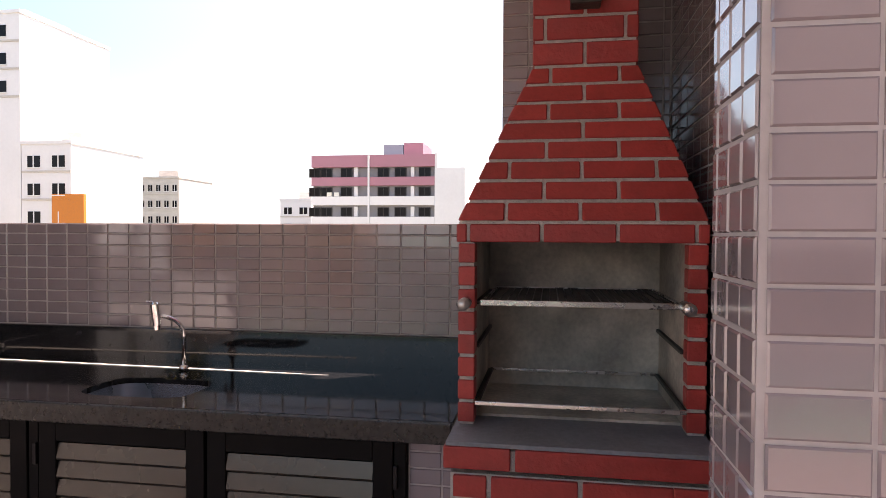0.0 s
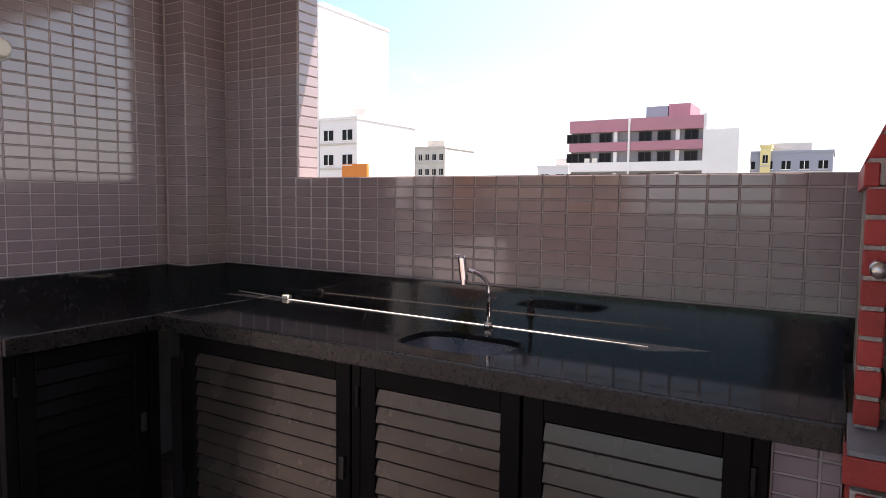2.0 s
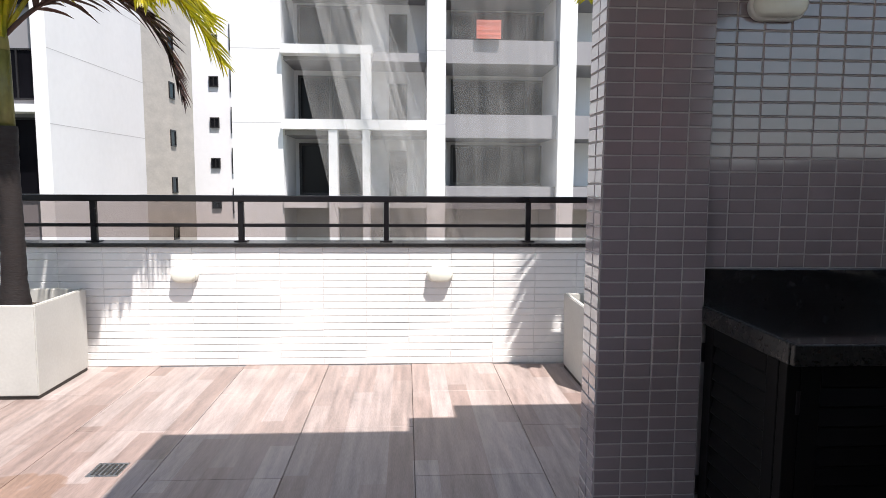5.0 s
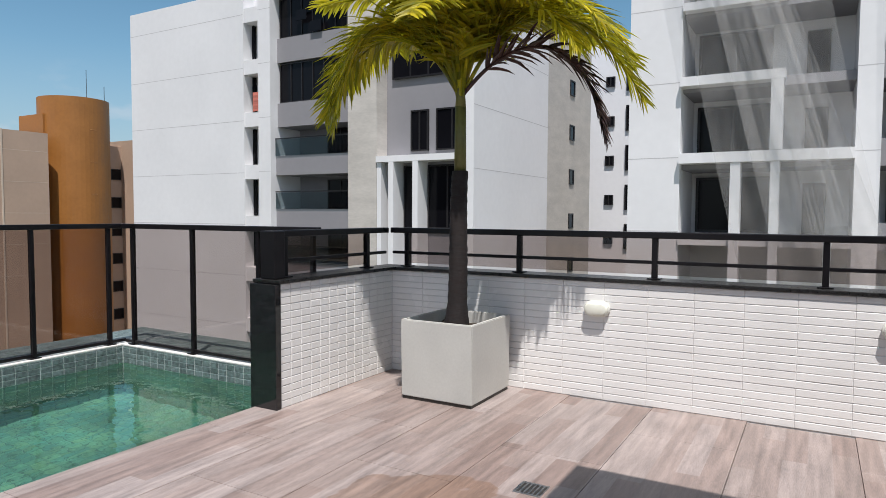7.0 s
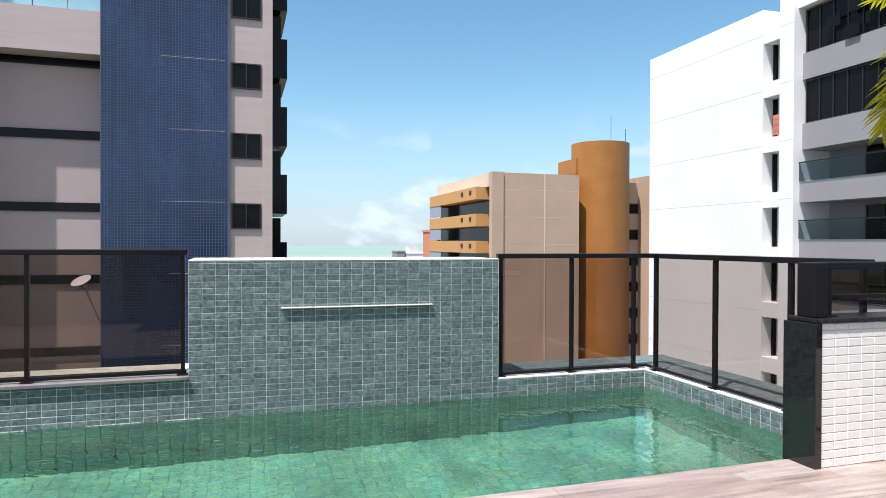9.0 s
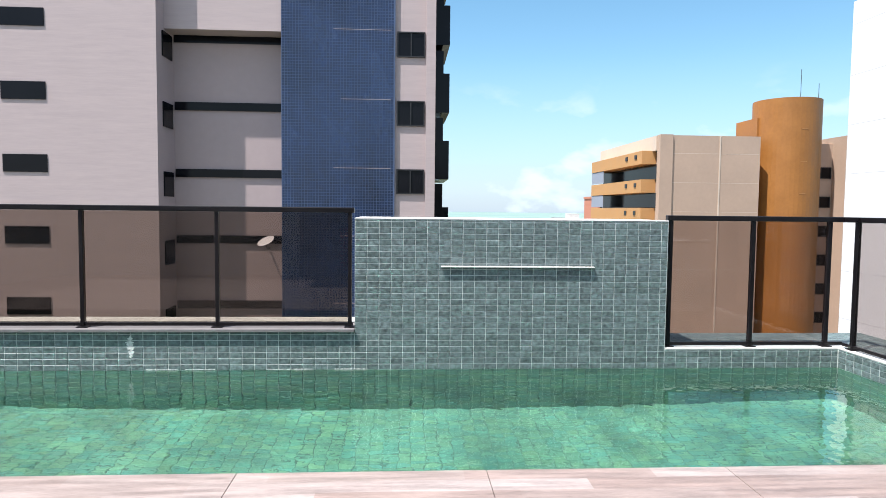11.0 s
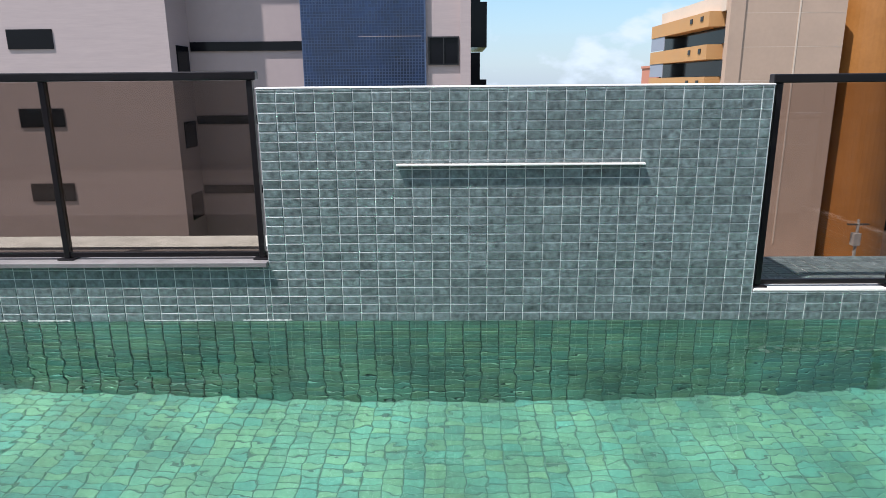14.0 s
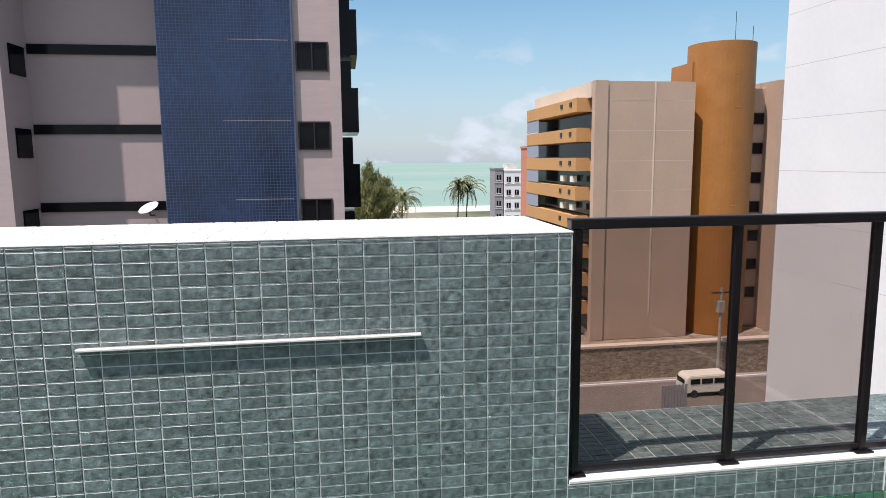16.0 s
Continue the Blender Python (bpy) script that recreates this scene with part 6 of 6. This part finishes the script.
def far_palm(at, h, seed):
    rnd = random.Random(seed)
    t = thing("palm_tree", at, "coconut palm near the beach", "palm tree", "beach palms")
    bm = bmesh.new()
    x, y, z = at
    tube(bm, [(x, y, z), (x + 0.3, y + 0.2, z + h * 0.5), (x + 0.1, y + 0.5, z + h)], 0.22, 8)
    part("trunk", bm, M_TRUNK, t)
    vs, fs = [], []
    for k in range(34):
        a, rise, L = rnd.uniform(0, 6.28), rnd.uniform(-0.4, 1.35), rnd.uniform(6.2, 8.2)
        p = Vector((x + 0.1, y + 0.5, z + h))
        pitch = rise
        for s in range(8):
            d = Vector((math.cos(a) * math.cos(pitch), math.sin(a) * math.cos(pitch), math.sin(pitch)))
            q = p + d * L / 8
            sd = Vector((-math.sin(a), math.cos(a), 0))
            for sg in (-1, 1):
                for u in range(3):
                    r = p.lerp(q, u / 3)
                    tip = r + sd * sg * 1.15 * (1 - s / 9) + d * 0.35 + Vector((0, 0, -0.45))
                    n0 = len(vs)
                    vs += [tuple(r), tuple(r + d * 0.28), tuple(tip)]
                    fs.append((n0, n0 + 1, n0 + 2))
            p = q
            pitch -= 0.24
    c = new("crown", mesh_of("crown", vs, fs, M_COCO))
    c.parent = t
    c.matrix_parent_inverse = t.matrix_basis.inverted()
    return t


far_palm((-205, 18.8, GZ), 8.4, 1)
far_palm((-205, 36.4, GZ), 11.6, 2)
far_palm((-212, 40.5, GZ), 10.5, 3)


def casuarina(at, h, w, seed):
    rnd = random.Random(seed)
    t = thing("casuarina_tree", at, "feathery grey-green beach casuarina", "tree", "beach trees")
    x, y, z = at
    bm = bmesh.new()
    cyl(bm, (x, y, z), (x, y, z + h), 0.3, 0.03, 8)
    limbs = []
    for k in range(46):
        f = rnd.uniform(0.15, 0.98)
        a = rnd.uniform(0, 6.28)
        L = w * (1.05 - f) * rnd.uniform(0.6, 1.2)
        p = Vector((x, y, z + h * f))
        q = p + Vector((math.cos(a) * L, math.sin(a) * L, L * 1.25))
        cyl(bm, p, q, 0.06, 0.02, 5, False)
        limbs.append((p, q))
    part("trunk", bm, M_TRUNK, t)
    vs, fs = [], []
    for p, q in limbs:
        for u in range(300):
            r = p.lerp(q, rnd.uniform(0.1, 1.15)) + Vector((rnd.gauss(0, 0.4), rnd.gauss(0, 0.4), rnd.gauss(0, 0.5)))
            d = Vector((rnd.uniform(-1, 1), rnd.uniform(-1, 1), rnd.uniform(0.0, 1.6))) * 0.7
            s = Vector((rnd.uniform(-1, 1), rnd.uniform(-1, 1), 0)) * 0.10
            n0 = len(vs)
            vs += [tuple(r - s), tuple(r + s), tuple(r + d)]
            fs.append((n0, n0 + 1, n0 + 2))
    c = new("crown", mesh_of("crown", vs, fs, M_FEATHER))
    c.parent = t
    c.matrix_parent_inverse = t.matrix_basis.inverted()
    return t


casuarina((-150, 7.0, GZ), 19.2, 5.6, 1)
casuarina((-155, 10.6, GZ), 15.0, 6.5, 2)
casuarina((-148, 3.2, GZ), 14.5, 6.5, 3)

# town seen through the kitchen window
pk = thing("apartment_building", (95, 24, GZ), "magenta and grey apartment building with long balconies", "building")
wall_part(pk, "wall", [(90.6, 102, 15.3, 33.4, GZ, 12.3)], M_BG, "grey rear wall")
wall_part(pk, "wall", [(89.9, 102, 14.9, 15.3, GZ, 12.9), (89.9, 102, 11.0, 14.9, GZ, 10.8)], M_BW, "white side wall")
wall_part(pk, "band", [(89.8, 90.6, 15.31, 33.4, 11.0, 12.7), (89.8, 90.6, 15.31, 33.4, 8.35, 9.55)], M_PINK, "magenta balcony band")
wall_part(pk, "band", [(89.8, 90.6, 15.31, 33.4, 5.55, 6.8), (89.8, 90.6, 15.31, 33.4, 2.6, 3.9), (89.8, 90.6, 15.31, 33.4, -0.3, 1.0)], M_BW, "white balcony band")
wall_part(pk, "pipe", [(89.6, 89.79, 24.7, 24.95, -5, 12.6)], M_BW, "white downpipe")
for z in (9.6, 6.85, 3.95):
    for yy in (16.0, 19.5, 22.0, 27.5, 30.5, 32.3):
        window(pk, (90.5, 90.59, yy, yy + 1.7, z, z + 1.3), "X", "", 0.1, 1)
    wall_part(pk, "pier", [(90.2, 90.59, yy, yy + 0.5, z, z + 1.4) for yy in (18.3, 26.6)], M_BW, "white pier")
wall_part(pk, "ac_unit", [(89.9, 90.3, 29.3, 30.0, 6.82, 7.4), (89.9, 90.3, 30.4, 31.1, 6.82, 7.4)], M_LAMP, "white air conditioners")
wall_part(pk, "roof_house", [(92, 99, 20.3, 23.2, 12.3, 14.4)], M_BBLUE, "grey roof house")
wall_part(pk, "roof_house", [(92, 99, 17.4, 20.2, 12.3, 14.6)], M_PINK, "magenta roof house")
simple_block((116, 8.2, GZ), 12, 14.4, 27.6, M_BBLUE, "grey-blue apartment building with white bands", 9, 6, "X")
simple_block((115.6, 9.8, GZ), 12, 1.4, 28.5, M_YELLOW, "pale building with a yellow stripe", 3, 1, "X")
simple_block((116, 44.0, GZ), 12, 5.8, 26.0, M_BW, "plain white apartment block", 9, 2, "X")
simple_block((116, 81.5, GZ), 12, 7.5, 31.0, M_BW, "white apartment tower with rows of windows", 10, 4, "X")
simple_block((116, 71.5, GZ), 12, 9.8, 30.2, M_BSTONE, "pale tower with dark window columns", 10, 6, "X")
simple_block((67, 60.5, GZ), 14, 13.0, 43.0, M_BW, "tall white apartment tower", 3, 2, "X")
simple_block((66, 51.0, GZ), 12, 5.8, 29.3, M_BW, "white apartment building with small windows", 8, 2, "X")
sg = thing("billboard", (60, 48.3, GZ), "orange painted rooftop tank screen", "screen")
bpart("panel", (59.9, 60.3, 46.6, 50.3, 2.2, 5.4), M_SIGN, sg)
bpart("support", (60.3, 63.0, 46.6, 50.3, GZ, 5.0), M_BW, sg, "white roof box")

# ---- pieces of walls and floors ----
for owner, origin, turn, cells, depth, material, joint, singles, near in LATE:
    lay_tiles(owner, origin, turn, cells, depth, material, joint, singles, near)
FT = {}
for x, y, w, l in FLOOR_CELLS:
    key = (round(w, 3), round(l, 3))
    if key not in FT:
        j = 0.0015
        e = 0.0012
        v = [(j, j, -0.012), (w - j, j, -0.012), (w - j, l - j, -0.012), (j, l - j, -0.012)]
        v += [(a, b, -e) for a, b, c in v]
        v += [(j + e, j + e, 0), (w - j - e, j + e, 0), (w - j - e, l - j - e, 0), (j + e, l - j - e, 0)]
        f = [(8, 9, 10, 11)]
        for k in range(4):
            n2 = (k + 1) % 4
            f += [(k, n2, 4 + n2, 4 + k), (4 + k, 4 + n2, 8 + n2, 8 + k)]
        FT[key] = mesh_of("floor_tile", v, f, M_FLOOR)
    ob = new("floor_tile", FT[key])
    ob.parent = floor
    ob.location = (x, y, 0.0)
